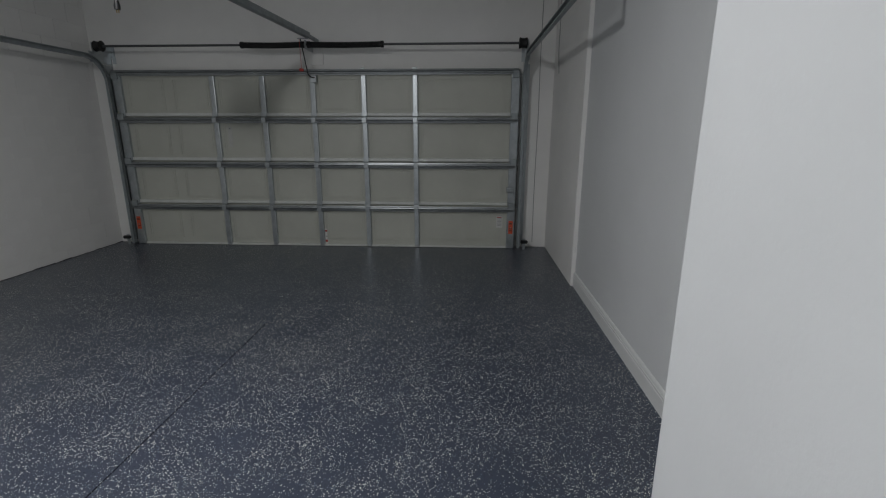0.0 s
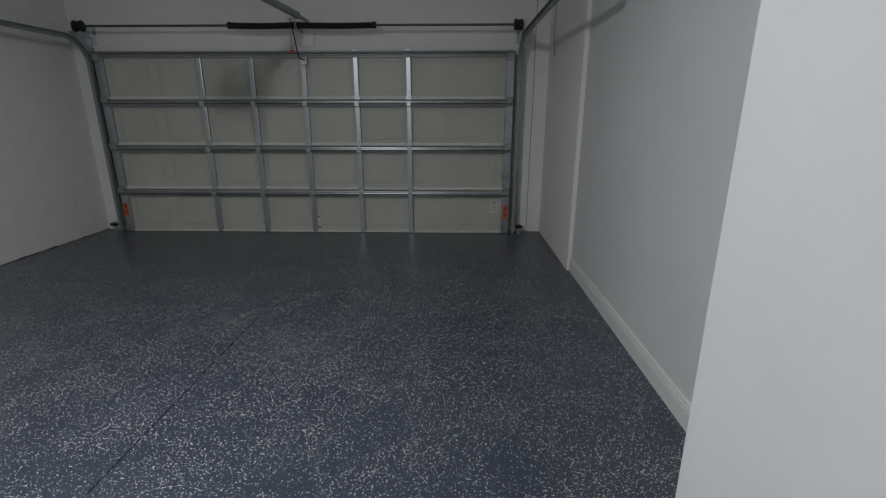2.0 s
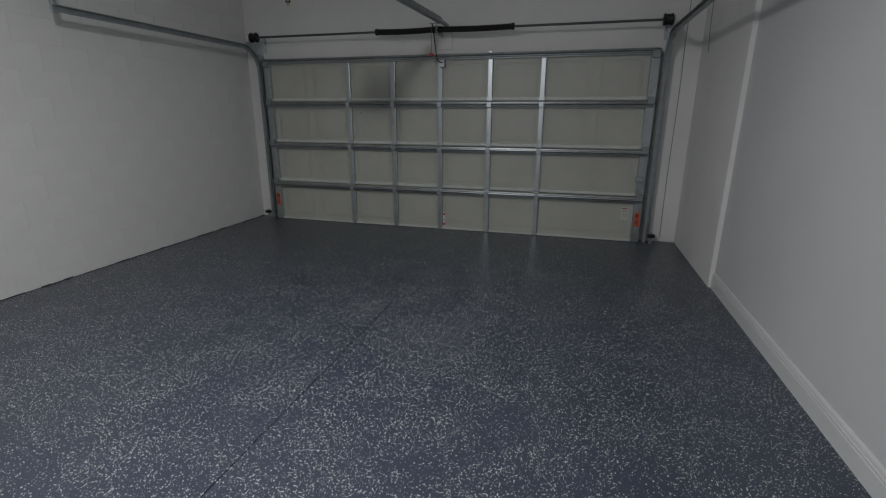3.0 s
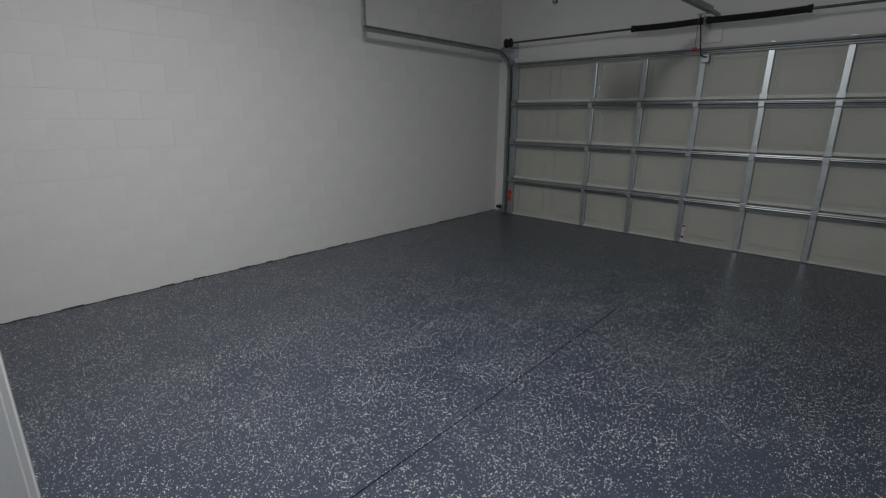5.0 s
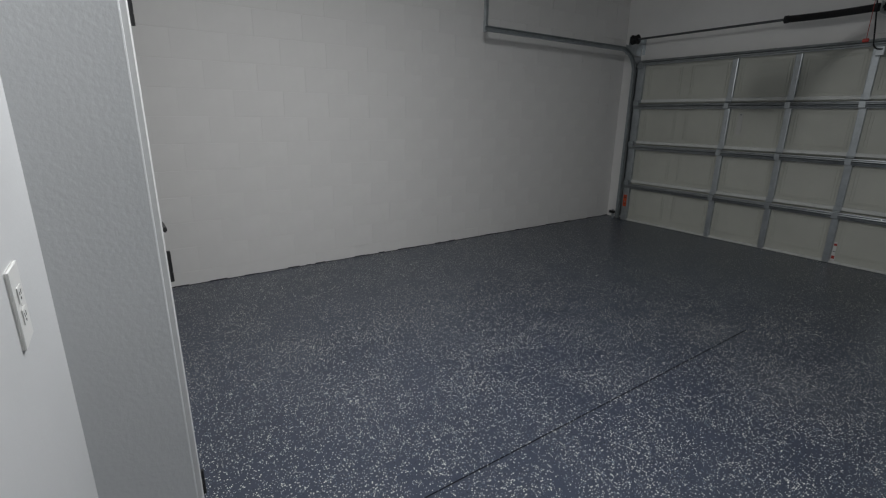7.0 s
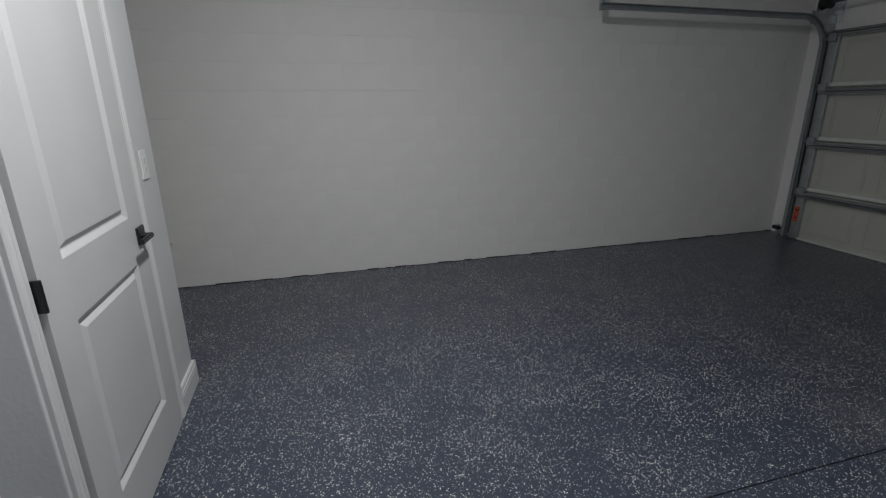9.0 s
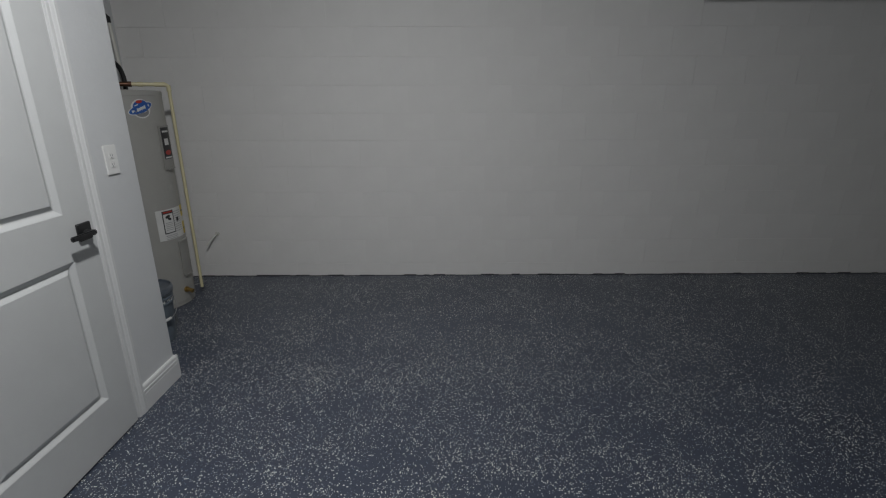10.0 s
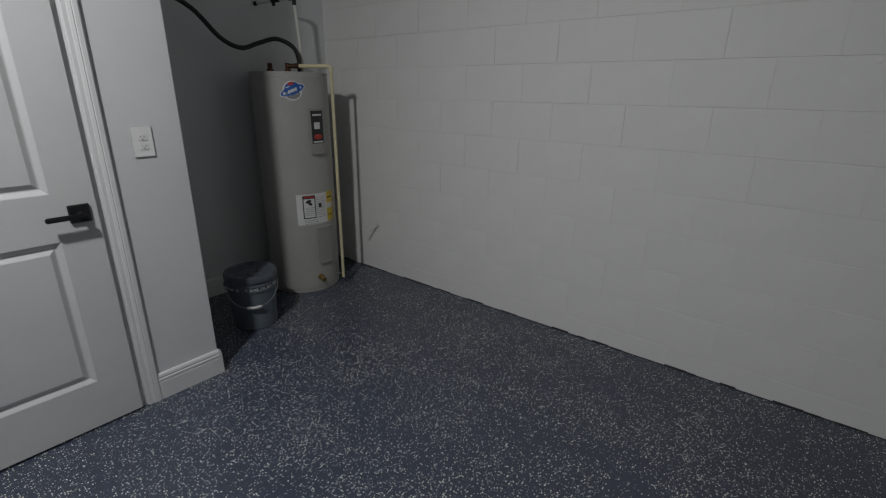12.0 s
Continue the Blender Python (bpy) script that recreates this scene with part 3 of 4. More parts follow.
bm = bmesh.new()
tube(bm, smooth_path([(-1.508, 6.11, RZ - 0.047), (-1.506, 6.20, 2.25), (-1.504, 6.27, 2.10), (-1.498, 6.30, 2.060), (-1.482, 6.33, 2.046), (-1.452, 6.36, 2.044)], 6), 0.0065, 8)
part("release_arm", bm, BLACKSTEEL, rail, smooth=True)
bm = bmesh.new()
tube(bm, [(RX - 0.080, 6.11, RZ - 0.05), (RX - 0.092, 6.16, 2.12)], 0.0025, 6)
cord = part("release_cord", bm, REDINK, rail, "thin red release cord")
bm = bmesh.new()
box(bm, RX - 0.118, RX - 0.070, 6.15, 6.17, 2.090, 2.122, bevel=0.006)
part("release_handle", bm, REDINK, cord, "red plastic pull handle")
bm = bmesh.new()
box(bm, -1.50, -1.435, YS - 0.085, YS - 0.04, 1.99, 2.07, bevel=0.003)
part("door_bracket", bm, GALV, door)

# motor head at the end of the rail, out of sight but shading the door
mh = thing("opener_motor", (-1.63, 3.08, 2.52), "grey garage door opener motor head hung from the ceiling", "door opener")
bm = bmesh.new()
box(bm, -1.685, -1.505, 2.99, 3.262, 2.430, 2.545, bevel=0.02, seg=3)
part("housing", bm, TANKPLASTIC, mh)
for x in (-1.665, -1.525):
    bm = bmesh.new()
    box(bm, x - 0.002, x + 0.002, 3.10, 3.13, 2.52, CEIL)
    part("hanger", bm, GALV, mh)

# unplugged cord hanging from above
cordt = thing("power_cord", (-1.58, 3.385, 2.45), "black unplugged power cord hanging from the door opener", "power cord")
bm = bmesh.new()
tube(bm, smooth_path([(-1.59, 3.250, 2.50), (-1.575, 3.33, 2.505), (-1.570, 3.38, 2.46), (-1.575, 3.39, 2.38), (-1.60, 3.39, 2.27), (-1.585, 3.385, 2.225), (-1.555, 3.385, 2.26), (-1.565, 3.38, 2.33), (-1.59, 3.38, 2.26), (-1.595, 3.385, 2.15)], 8), 0.0048, 8)
part("cable", bm, RUBBER, cordt, smooth=True)
bm = bmesh.new()
tube(bm, [(-1.595, 3.385, 2.155), (-1.597, 3.385, 2.12), (-1.598, 3.385, 2.10)], [0.008, 0.016, 0.015], 12)
plug = part("plug", bm, RUBBER, cordt, smooth=True)
for dx in (-0.006, 0.006):
    bm = bmesh.new()
    box(bm, -1.598 + dx - 0.0008, -1.598 + dx + 0.0008, 3.382, 3.388, 2.083, 2.101)
    part("prong", bm, BRASS, plug)

# photo eyes at the foot of the tracks
for sgn, xt in ((-1, DL - 0.10), (1, DR + 0.12)):
    eye = thing("photo_eye", (xt, 6.36, 0), "small black door safety sensor on a bracket by the floor", "sensor", "door safety sensors")
    bm = bmesh.new()
    box(bm, xt - 0.045, xt + 0.045, 6.32, 6.36, 0.085, 0.125, bevel=0.008, seg=2)
    part("housing", bm, BLACKMATTE, eye)
    bm = bmesh.new()
    box(bm, xt - 0.02, xt + 0.02, 6.361, 6.364, 0.0, 0.14, bevel=0.001)
    box(bm, xt - 0.02, xt + 0.02, 6.364, NORTH, 0.05, 0.053)
    part("bracket", bm, GALV, eye)
    bm = bmesh.new()
    tube(bm, smooth_path([(xt + sgn * 0.03, 6.36, 0.10), (xt + sgn * 0.07, 6.43, 0.05), (xt + sgn * 0.09, NORTH - 0.004, 0.07)], 6), 0.003, 6)
    part("cable", bm, PVC, eye)

# low-voltage wire stapled up the wall by the door
bm = bmesh.new()
tube(bm, smooth_path([(1.185, NORTH - 0.003, 0.06), (1.18, NORTH - 0.003, 0.8), (1.186, NORTH - 0.003, 1.6), (1.18, NORTH - 0.003, 2.3), (1.188, NORTH - 0.003, CEIL - 0.001)], 6), 0.0035, 6)
tagged(part("sensor_wire", bm, GREYINK), "thin grey low-voltage wire stapled up the wall", "wire")

bm = bmesh.new()
tube(bm, smooth_path([(PROUD - 0.004, 6.28, CEIL - 0.001), (PROUD - 0.006, 6.27, 2.6), (PROUD - 0.012, 6.24, 2.3), (PROUD - 0.004, 6.20, 2.06)], 6), 0.003, 6)
tagged(part("loose_wire", bm, GREYINK), "thin grey loose wire hanging down the masonry pier", "wire")

# ================= white panel door =================
pd = thing("door_1", (DX0, FRONT, 0), "closed white two-panel interior door with black lever handle", "door", kind="structure")
YF = FRONT + 0.021
ZB = 0.012
bm = bmesh.new()
ST, MB = 0.140, 0.045  # stile, moulding band
PX0, PX1 = DX0 + ST, DX1 - ST
PANELS = [(0.226, 0.860), (1.048, DH - 0.125)]
T = 0.035
box(bm, DX0 + 0.0, PX0, YF - T, YF, ZB, DH)
box(bm, PX1, DX1, YF - T, YF, ZB, DH)
for za, zb in ((ZB, PANELS[0][0]), (PANELS[0][1], PANELS[1][0]), (PANELS[1][1], DH)):
    box(bm, PX0, PX1, YF - T, YF, za, zb)
slab = part("slab", bm, DOORWHITE, pd)
for za, zb in PANELS:
    bm = bmesh.new()
    # sloping bands down to a flat field
    o = [(PX0, za), (PX1, za), (PX1, zb), (PX0, zb)]
    steps = [(0.0, 0.0), (0.004, -0.002), (0.019, -0.0125), (0.023, -0.0135), (0.027, -0.0125), (0.043, -0.0030), (MB, -0.0025)]
    rings = []
    for inset, dy in steps:
        q = [(PX0 + inset, za + inset), (PX1 - inset, za + inset), (PX1 - inset, zb - inset), (PX0 + inset, zb - inset)]
        rings.append([bm.verts.new((x, YF + dy - 0.0002, z)) for x, z in q])
    for a, b in zip(rings, rings[1:]):
        for k in range(4):
            bm.faces.new((a[k], a[(k + 1) % 4], b[(k + 1) % 4], b[k]))
    bm.faces.new(rings[-1])
    back = [bm.verts.new((x, YF - T + 0.006, z)) for x, z in o]
    for k in range(4):
        bm.faces.new((rings[0][(k + 1) % 4], rings[0][k], back[k], back[(k + 1) % 4]))
    bm.faces.new(list(reversed(back)))
    part("panel", bm, DOORWHITE, pd)
HX, HZ = -2.206, 0.962
bm = bmesh.new()
box(bm, HX - 0.036, HX + 0.036, YF, YF + 0.012, HZ - 0.036, HZ + 0.036, bevel=0.003)
handle = part("lever_handle", bm, BLACKMATTE, pd, "matte black square-rose lever handle")
bm = bmesh.new()
tube(bm, [(HX, YF + 0.012, HZ - 0.004), (HX, YF + 0.046, HZ - 0.004)], 0.012, 14)
part("spindle", bm, BLACKMATTE, handle, smooth=True)
bm = bmesh.new()
box(bm, HX - 0.013, HX + 0.118, YF + 0.036, YF + 0.051, HZ - 0.014, HZ + 0.006, bevel=0.004, seg=2)
part("lever", bm, BLACKMATTE, handle)
for zz in (0.25, 0.99, 1.660):
    bm = bmesh.new()
    tube(bm, [(DX1 + 0.004, YF + 0.003, zz - 0.045), (DX1 + 0.004, YF + 0.003, zz + 0.045)], 0.0058, 10)
    for k in range(3):
        tube(bm, [(DX1 + 0.004, YF + 0.003, zz - 0.045 + 0.03 * k), (DX1 + 0.004, YF + 0.003, zz - 0.018 + 0.03 * k)], 0.0064, 10)
    box(bm, DX1 - 0.001, DX1 + 0.009, YF - 0.02, YF - 0.001, zz - 0.045, zz + 0.045)
    part("hinge", bm, BLACKMATTE, pd, "black butt hinge")

# ================= outlets =================
def outlet(x, y, z, w, h, label):
    o = thing("wall_outlet", (x, y, z), label, "outlet", "wall outlets")
    bm = bmesh.new()
    box(bm, x - w / 2, x + w / 2, y, y + 0.006, z - h / 2, z + h / 2, bevel=0.003, seg=2)
    part("cover_plate", bm, PLATE, o)
    for s in (-1, 1):
        bm = bmesh.new()
        zc = z + s * 0.0195
        box(bm, x - 0.017, x + 0.017, y + 0.005, y + 0.0078, zc - 0.0145, zc + 0.0145, bevel=0.002, seg=2)
        rec = part("receptacle", bm, PLATE, o)
        for dx, hh in ((-0.0065, 0.009), (0.0065, 0.007)):
            bm = bmesh.new()
            box(bm, x + dx - 0.0011, x + dx + 0.0011, y + 0.0077, y + 0.0083, zc - hh / 2 + 0.002, zc + hh / 2 + 0.002)
            part("slot", bm, SLOT, rec)
        bm = bmesh.new()
        tube(bm, [(x, y + 0.0077, zc - 0.008), (x, y + 0.0083, zc - 0.008)], 0.0026, 10)
        part("slot", bm, SLOT, rec)
    bm = bmesh.new()
    tube(bm, [(x, y + 0.005, z), (x, y + 0.0072, z)], 0.003, 10)
    part("screw", bm, PLATE, o)
    return o


outlet(-2.486, FRONT, 1.218, 0.084, 0.130, "white duplex outlet on the closet wall beside the panel door")
outlet(-0.985, SOUTH, 1.095, 0.090, 0.140, "white duplex outlet on the drywall house wall")

# ================= water heater =================
HXC, HYC, HR, HT = -3.713, -0.144, 0.256, 1.545
wh = thing("water_heater", (HXC, HYC, 0), "tall grey electric tank water heater standing in the alcove", "water heater")
bm = bmesh.new()
lathe(bm, HXC, HYC, [(HR - 0.012, 0.0), (HR - 0.004, 0.004), (HR - 0.004, 0.030), (HR, 0.034), (HR, HT - 0.035), (HR + 0.0015, HT - 0.033), (HR + 0.0015, HT - 0.004), (HR - 0.002, HT), (HR - 0.02, HT + 0.001), (0.02, HT + 0.008)], 72)
tank = part("tank", bm, TANK, wh, smooth=True)


def wrap(name, ang, z, w, h, material, parent, lift=0.0012, shape="rect", label=""):
    """A thin sheet bent round the tank, centred at an angle (degrees) and height."""
    bm = bmesh.new()
    n = 14
    r0, r1 = HR + 0.0004, HR + lift
    def at(u, v, r):
        a = radians(ang) + u / HR
        return (HXC + r * math.cos(a), HYC + r * math.sin(a), z + v)
    if shape == "rect":
        cols = [[bm.verts.new(at(-w / 2 + w * k / n, s, r)) for s, r in ((-h / 2, r0), (-h / 2, r1), (h / 2, r1), (h / 2, r0))] for k in range(n + 1)]
        for a, b in zip(cols, cols[1:]):
            for k in range(4):
                bm.faces.new((a[k], a[(k + 1) % 4], b[(k + 1) % 4], b[k]))
        bm.faces.new(cols[0])
        bm.faces.new(list(reversed(cols[-1])))
    else:
        tilt = radians(shape)
        m = 36
        def el(k, r):
            u, v = w / 2 * math.cos(2 * math.pi * k / m), h / 2 * math.sin(2 * math.pi * k / m)
            return at(u * math.cos(tilt) - v * math.sin(tilt), u * math.sin(tilt) + v * math.cos(tilt), r)
        c = bm.verts.new(at(0, 0, r1))
        outer = [bm.verts.new(el(k, r1)) for k in range(m)]
        low = [bm.verts.new(el(k, r0)) for k in range(m)]
        for k in range(m):
            bm.faces.new((c, outer[k], outer[(k + 1) % m]))
            bm.faces.new((outer[k], low[k], low[(k + 1) % m], outer[(k + 1) % m]))
    return part(name, bm, material, parent, label)


# badge: round sticker with a tilted band, drawn as plain shapes (u runs right to left round the tank)
badge = wrap("badge", 59, 1.428, 0.122, 0.122, PAPER, tank, 0.0010, 18, "white, blue and red round sticker")
wrap("badge_rim", 59, 1.430, 0.172, 0.064, PAPER, badge, 0.0011, 22)
wrap("badge_upper", 59, 1.442, 0.098, 0.080, BLUE, badge, 0.0015, 18)
wrap("badge_crest", 57.5, 1.472, 0.042, 0.020, REDINK, badge, 0.0019, 10)
wrap("badge_lower", 60, 1.404, 0.086, 0.056, GREYINK, badge, 0.0017, 10)
wrap("badge_band", 59, 1.430, 0.160, 0.052, BLUE, badge, 0.0023, 22)
for k, w in enumerate((0.020, 0.016, 0.022, 0.014, 0.018)):
    wrap("badge_text", 54.2 + 2.5 * k, 1.420 + 0.0046 * k, w * 0.55, 0.020 - 0.002 * (k % 2), PAPER, badge, 0.0028)
# upper access cover with the black notice
cover = wrap("access_cover", 93, 1.165, 0.118, 0.30, TANKPLASTIC, wh, 0.012)
notice = wrap("notice", 92, 1.195, 0.092, 0.215, INK, cover, 0.0132)
wrap("notice_head", 92, 1.275, 0.070, 0.012, PAPER, notice, 0.0140)
wrap("notice_square", 91, 1.205, 0.044, 0.044, PAPER, notice, 0.0140)
wrap("notice_badge", 92, 1.132, 0.064, 0.034, REDINK, notice, 0.0140, 0)
wrap("notice_foot", 92, 1.098, 0.076, 0.010, PAPER, notice, 0.0140)
wrap("cover_shadow_lip", 93, 1.020, 0.075, 0.010, TANKPLASTIC, cover, 0.022)
# lower label sheets
sheet = wrap("label_sheet", 78, 0.632, 0.245, 0.220, PAPER, wh, 0.0012)
frame_r = wrap("warning_frame", 70, 0.650, 0.090, 0.165, INK, sheet, 0.0016)
wrap("warning_field", 70, 0.642, 0.076, 0.135, PAPER, frame_r, 0.0020)
wrap("warning_head", 70, 0.722, 0.072, 0.010, REDINK, frame_r, 0.0020)
wrap("pictogram", 69, 0.690, 0.040, 0.022, INK, frame_r, 0.0024, 20)
wrap("pictogram", 71.5, 0.672, 0.030, 0.020, INK, frame_r, 0.0024, -30)
for k in range(5):
    wrap("text_line", 70, 0.645 - 0.013 * k, 0.058, 0.003, GREYINK, frame_r, 0.0024)
for k in range(10):
    wrap("text_line", 88, 0.715 - 0.016 * k, 0.085, 0.003, GREYINK, sheet, 0.0016)
wrap("pictogram", 88, 0.655, 0.024, 0.030, INK, sheet, 0.0020)
for k in range(3):
    wrap("text_line", 72, 0.552 - 0.012 * k, 0.10, 0.003, GREYINK, sheet, 0.0016)
yl = wrap("energy_label", 110, 0.635, 0.075, 0.215, YELLOW, wh, 0.0014)
wrap("label_patch", 109, 0.640, 0.060, 0.040, PAPER, yl, 0.0018)
wrap("text_line", 109, 0.70, 0.05, 0.010, INK, yl, 0.0018)
wrap("text_line", 109, 0.57, 0.05, 0.006, INK, yl, 0.0018)
lower = wrap("access_cover", 93, 0.355, 0.118, 0.26, TANKPLASTIC, wh, 0.010)
wrap("cover_lip", 93, 0.490, 0.110, 0.010, TANK, lower, 0.014)
wrap("cover_lip", 93, 0.222, 0.100, 0.012, TANKPLASTIC, lower, 0.014)
# drain valve
da = radians(80)
dx, dy = math.cos(da), math.sin(da)
bm = bmesh.new()
tube(bm, [(HXC + dx * (HR - 0.002), HYC + dy * (HR - 0.002), 0.115), (HXC + dx * (HR + 0.012), HYC + dy * (HR + 0.012), 0.115)], 0.021, 18)
dv = part("drain_valve", bm, BRASS, wh, "small brass drain valve")
bm = bmesh.new()
tube(bm, [(HXC + dx * (HR + 0.012), HYC + dy * (HR + 0.012), 0.115), (HXC + dx * (HR + 0.035), HYC + dy * (HR + 0.035), 0.112), (HXC + dx * (HR + 0.055), HYC + dy * (HR + 0.055), 0.105)], [0.016, 0.014, 0.017], 12)
part("spout", bm, BRASS, dv, "small brass spout", smooth=True)
# fittings on the lid
for nx, ny, hgt in ((-3.585, -0.16, 0.055), (-3.70, -0.13, 0.060)):
    bm = bmesh.new()
    tube(bm, [(nx, ny, HT), (nx, ny, HT + 0.02), (nx, ny, HT + 0.021), (nx, ny, HT + hgt)], [0.022, 0.022, 0.015, 0.016], 12)
    part("pipe_nipple", bm, COPPER, wh, "dull copper pipe nipple", smooth=True)
bm = bmesh.new()
tube(bm, [(-3.70, -0.13, HT + 0.040), (-3.72, -0.10, HT + 0.042), (-3.745, -0.06, HT + 0.042)], [0.017, 0.015, 0.019], 12)
part("relief_valve", bm, COPPER, wh, "dull brass relief valve", smooth=True)

# relief discharge pipe, cream plastic
dp = thing("discharge_pipe", (-3.868, 0.122, 0), "cream plastic relief pipe running down beside the water heater", "pipe")
bm = bmesh.new()
z = HT + 0.042
tube(bm, [(-3.745, -0.06, z), (-3.83, 0.08, z)], 0.0125, 12)
tube(bm, [(-3.866, 0.122, z - 0.03), (-3.868, 0.122, 0.055)], 0.0115, 12)
part("pipe", bm, CPVC, dp, smooth=True)
bm = bmesh.new()
tube(bm, [(-3.815, 0.055, z), (-3.855, 0.105, z + 0.001), (-3.866, 0.122, z - 0.012), (-3.866, 0.122, z - 0.045)], 0.0155, 12)
part("elbow", bm, CPVC, dp, smooth=True)
bm = bmesh.new()
tube(bm, [(-3.765, -0.03, z), (-3.78, -0.003, z)], 0.0155, 12)
part("coupling", bm, CPVC, dp, smooth=True)
# foot of the pipe is strapped to the tank
bm = bmesh.new()
tube(bm, [(-3.868, 0.122, 0.09), (-3.815, 0.085, 0.09)], 0.004, 6)
part("strap", bm, WIRE, dp)

# black supply hose from the tank to behind the closet corner
bm = bmesh.new()
tube(bm, smooth_path([(-3.800, -0.14, HT + 0.005), (-3.80, -0.14, 1.64), (-3.765, -0.15, 1.715), (-3.665, -0.18, 1.755), (-3.545, -0.20, 1.722), (-3.42, -0.20, 1.684), (-3.29, -0.20, 1.732), (-3.14, -0.20, 1.875), (-2.99, -0.20, 1.935), (-2.83, -0.20, 1.92), (CL - 0.005, -0.20, 1.90)], 8), 0.0145, 12)
tagged(part("supply_hose", bm, RUBBER, smooth=True), "black flexible cable looping from the water heater to the closet wall", "hose")

# cold water pipe: riser from the tank, elbow, tee and capped run
PXR, PYR, PZR = -3.836, -0.190, 2.026
END = Vector((-3.672, BACK, 1.99))
TOP = Vector((PXR, PYR, PZR))
wp = thing("water_pipe", (PXR, PYR, HT), "white plastic water pipe with dark fittings rising from the heater", "pipe")
bm = bmesh.new()
tube(bm, [(PXR - 0.030, PYR, HT + 0.004), (PXR - 0.018, PYR, 1.75), (PXR, PYR, PZR - 0.03)], 0.0115, 12)
part("riser", bm, PVC, wp, smooth=True)
bm = bmesh.new()
tube(bm, [TOP.lerp(END, 0.08), END], 0.0085, 12)
part("run", bm, PVC, wp, smooth=True)
bm = bmesh.new()
tube(bm, [(PXR, PYR, PZR - 0.045), (PXR, PYR, PZR - 0.010), TOP.lerp(END, 0.03), TOP.lerp(END, 0.13)], 0.0135, 12)
part("elbow", bm, BLACKSTEEL, wp, "dark pipe elbow", smooth=True)
bm = bmesh.new()
tube(bm, [TOP.lerp(END, 0.36), TOP.lerp(END, 0.56)], 0.0125, 12)
mid = TOP.lerp(END, 0.50)
tube(bm, [mid + Vector((0, 0, 0.026)), mid + Vector((0.004, 0, -0.032))], 0.0115, 12)
part("tee", bm, BLACKSTEEL, wp, "dark pipe tee", smooth=True)
bm = bmesh.new()
tube(bm, [TOP.lerp(END, 0.92), TOP.lerp(END, 0.995)], 0.0145, 12)
part("wall_flange", bm, BLACKSTEEL, wp, "dark wall flange", smooth=True)

# screw plugs in the block wall
for y, z in ((2.286, 0.515), (2.19, 0.512), (2.936, 1.562)):
    bm = bmesh.new()
    tube(bm, [(WEST - 0.003, y, z), (WEST + 0.004, y, z - 0.001)], [0.007, 0.005], 8)
    tagged(part("wall_plug", bm, BLOCK), "tiny painted screw plug in the painted block wall", "wall plug", "wall plugs")

# white drain stub leaning out of the block wall
ds = thing("drain_stub", (WEST, 0.12, 0.39), "thin white plastic tube leaning out of the block wall", "pipe stub")
bm = bmesh.new()
tube(bm, [(WEST - 0.004, 0.120, 0.392), (WEST + 0.012, 0.118, 0.392)], 0.017, 12)
part("collar", bm, PVC, ds)
bm = bmesh.new()
tube(bm, [(WEST + 0.010, 0.118, 0.390), (WEST + 0.05, 0.08, 0.350), (WEST + 0.08, 0.05, 0.307)], 0.0055, 10)
part("tube", bm, PVC, ds, smooth=True)

# ================= bucket =================
BX, BY = -3.085, 0.185
bk = thing("bucket", (BX, BY, 0), "dark grey plastic bucket with lid and wire handle", "bucket")
bm = bmesh.new()
lathe(bm, BX, BY, [(0.126, 0.0), (0.131, 0.006), (0.144, 0.255), (0.150, 0.257), (0.150, 0.266), (0.145, 0.268), (0.145, 0.288), (0.152, 0.290), (0.152, 0.300), (0.147, 0.302), (0.148, 0.338), (0.12, 0.338)], 56)
part("body", bm, BUCKET, bk, smooth=True)
bm = bmesh.new()
lathe(bm, BX, BY, [(0.150, 0.322), (0.157, 0.322), (0.158, 0.350), (0.152, 0.362), (0.146, 0.362), (0.142, 0.352), (0.136, 0.349), (0.02, 0.351)], 56)
part("lid", bm, LID, bk, smooth=True)
# torn pale remains of a tear-strip round the rim
bm = bmesh.new()
tr = random.Random(21)
for k in range(70):
    a0 = 2 * math.pi * k / 70
    if tr.random() < 0.30:
        continue
    a1, zl, zh = a0 + 2 * math.pi / 70 * tr.uniform(0.5, 1.0), 0.270 + tr.uniform(-0.002, 0.006), 0.286 + tr.uniform(-0.006, 0.002)
    q = [[bm.verts.new((BX + rr * math.cos(a), BY + rr * math.sin(a), z)) for a, z in ((a0, zl), (a1, zl), (a1, zh), (a0, zh))] for rr in (0.1448, 0.1468)]
    bm.faces.new(q[1])
    bm.faces.new(list(reversed(q[0])))
    for m in range(4):
        bm.faces.new((q[0][m], q[0][(m + 1) % 4], q[1][(m + 1) % 4], q[1][m]))
tagged(part("tear_strip", bm, GRIP, bk, "torn pale plastic strip"), kind="stuff")
# bail hanging down on the side towards the room
ca = radians(62)
ax = Vector((math.cos(ca + math.pi / 2), math.sin(ca + math.pi / 2), 0))
fw = Vector((math.cos(ca), math.sin(ca), 0))
base = Vector((BX, BY, 0.285))
pts = [base + ax * (0.158 * math.cos(a)) + fw * (0.168 * math.sin(a)) + Vector((0, 0, -0.115 * math.sin(a))) for a in [math.pi * k / 24 for k in range(25)]]
bm = bmesh.new()
tube(bm, pts, 0.0024, 6)
bail = part("wire_handle", bm, WIRE, bk, smooth=True)
bm = bmesh.new()
tube(bm, [pts[10], pts[12], pts[14]], 0.009, 10)
part("grip", bm, GRIP, bail, "white plastic grip")
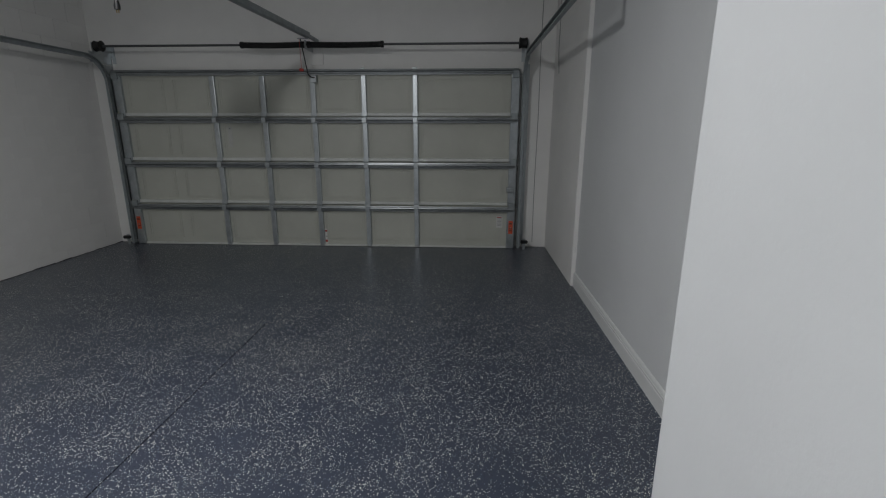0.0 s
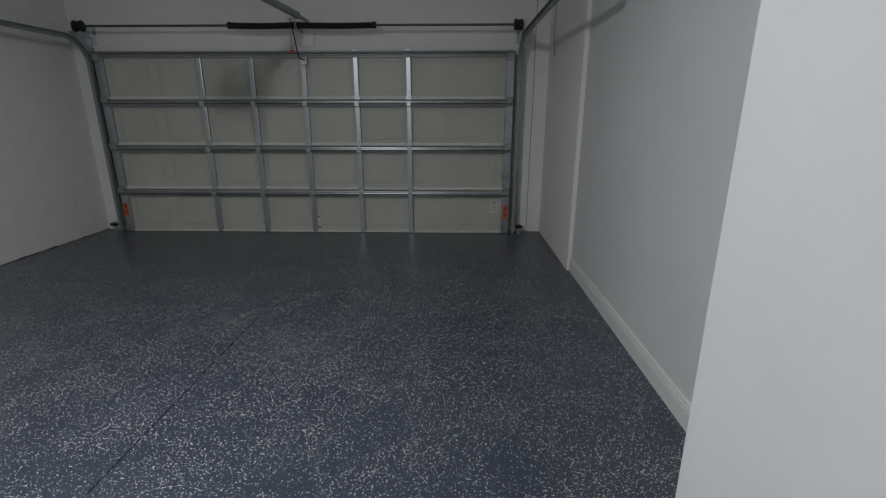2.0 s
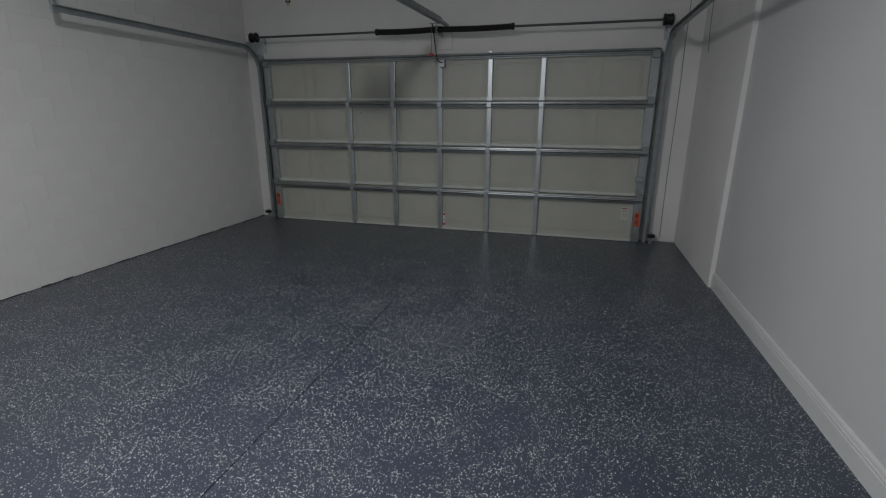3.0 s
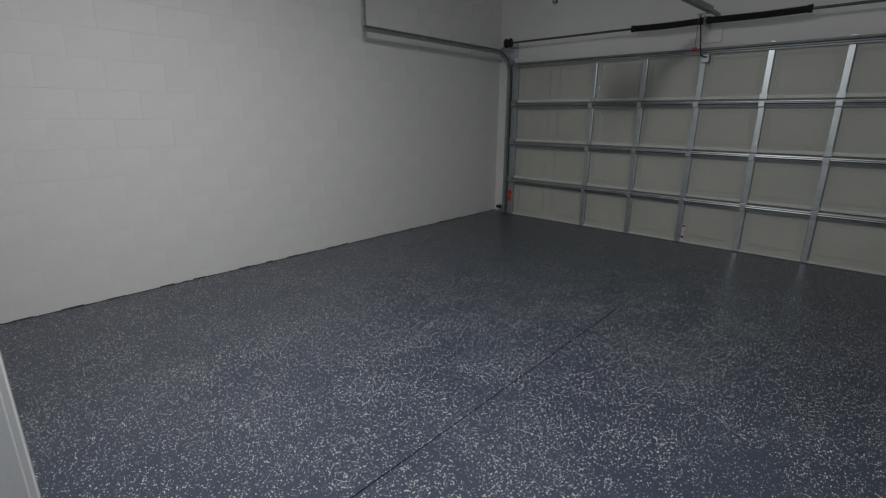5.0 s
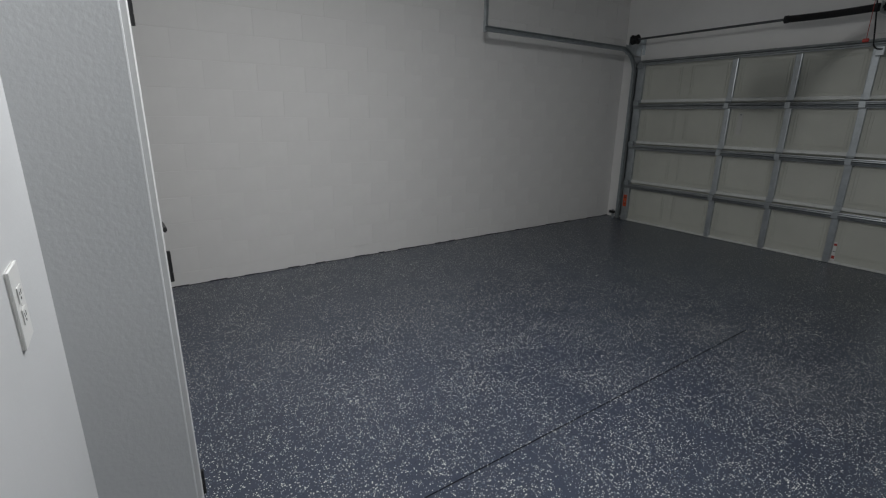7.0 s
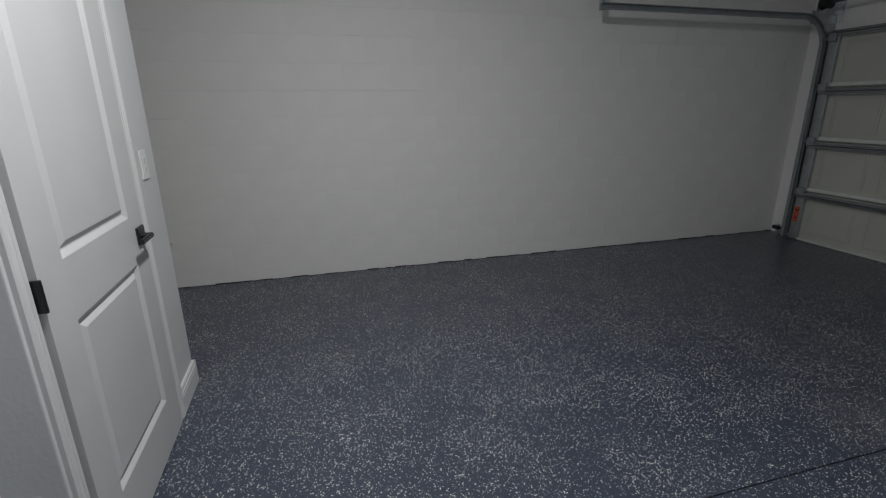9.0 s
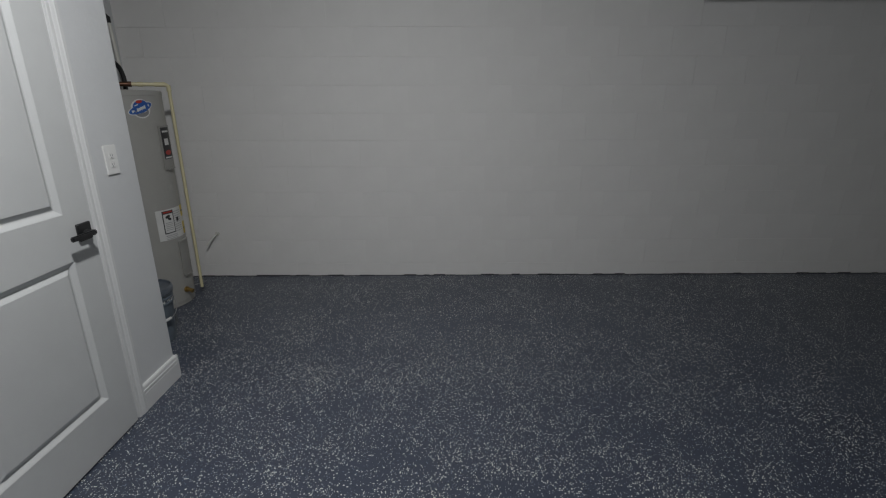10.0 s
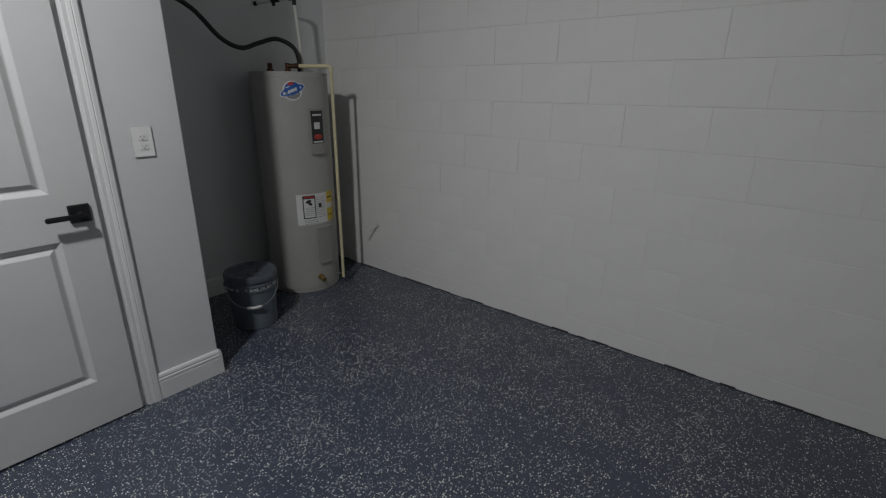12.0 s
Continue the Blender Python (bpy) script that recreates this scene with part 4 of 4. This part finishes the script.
for s in (-1, 1):
    bm = bmesh.new()
    c = base + ax * (0.150 * s)
    tube(bm, [c - ax * (0.01 * s), c + ax * (0.010 * s)], 0.014, 12)
    part("ear", bm, BUCKET, bk)

# ================= ceiling light =================
cl = thing("ceiling_light", (LAMP[0], LAMP[1], CEIL), "plain white ceiling lamp with a lit bulb and an added dish over it", "ceiling light")
bm = bmesh.new()
lathe(bm, LAMP[0], LAMP[1], [(0.024, LAMP[2] + 0.075), (0.024, CEIL - 0.045), (0.055, CEIL - 0.012), (0.058, CEIL - 0.001)], 24)
part("lampholder", bm, PLATE, cl, smooth=True)
# unseen dish, added to keep the bulb's light off the ceiling
bm = bmesh.new()
dish = [(0.025, 0.085), (0.06, 0.078), (0.115, 0.048), (0.135, 0.030), (0.137, 0.026), (0.130, 0.030), (0.112, 0.044), (0.058, 0.073), (0.025, 0.080)]
lathe(bm, LAMP[0], LAMP[1], [(q, LAMP[2] + h) for q, h in dish], 40)
part("added_shade", bm, PLATE, cl, smooth=True)
bm = bmesh.new()
lathe(bm, LAMP[0], LAMP[1], [(0.012, LAMP[2] + 0.066), (0.018, LAMP[2] + 0.068), (0.018, LAMP[2] + 0.073), (0.012, LAMP[2] + 0.0745)], 20)
part("bulb_neck", bm, BULB, cl, smooth=True)

# ================= painted blocks of the west wall =================
COURSE, LEN, Z0 = 0.2105, 0.4064, 0.116
meshes = {}


def block_mesh(l, h, head):
    """A block face with eased bed edges; head is the gap left in the upright joint at its far end."""
    key = (round(l, 3), round(h, 3), head)
    if key not in meshes:
        bm = bmesh.new()
        box(bm, -0.006, 0.004, 0.0003, l - head, 0.0019, h - 0.0019)
        bed = [e for e in bm.edges if all(v.co.x > 0 for v in e.verts) and abs(e.verts[0].co.y - e.verts[1].co.y) > 0.01]
        bmesh.ops.bevel(bm, geom=bed, offset=0.0007, segments=1, affect="EDGES")
        me = bpy.data.meshes.new("block")
        bm.to_mesh(me)
        bm.free()
        me.materials.append(BLOCK)
        meshes[key] = me
    return meshes[key]


# paint has filled some upright joints and left others open
HEADS = (0.0006, 0.0018, 0.0030, 0.0042, 0.0042)
rows = [(0.0, Z0)] + [(Z0 + COURSE * k, min(COURSE, CEIL - Z0 - COURSE * k)) for k in range(14) if CEIL - Z0 - COURSE * k > 0.02]
rng = random.Random(4)
for k, (z, h) in enumerate(rows):
    y = 2.20 - 10 * LEN + (LEN / 2 if k % 2 == 0 else 0.0)
    while y < NORTH - 0.01:
        a, b = max(y, BACK), min(y + LEN, NORTH)
        if b - a > 0.02:
            ob = new("block", block_mesh(b - a, h, rng.choice(HEADS)))
            ob.location = (WEST - 0.004 + rng.uniform(-0.0005, 0.0005), a, z + rng.uniform(-0.0008, 0.0008))
            ob.parent = wall_west
        y += LEN
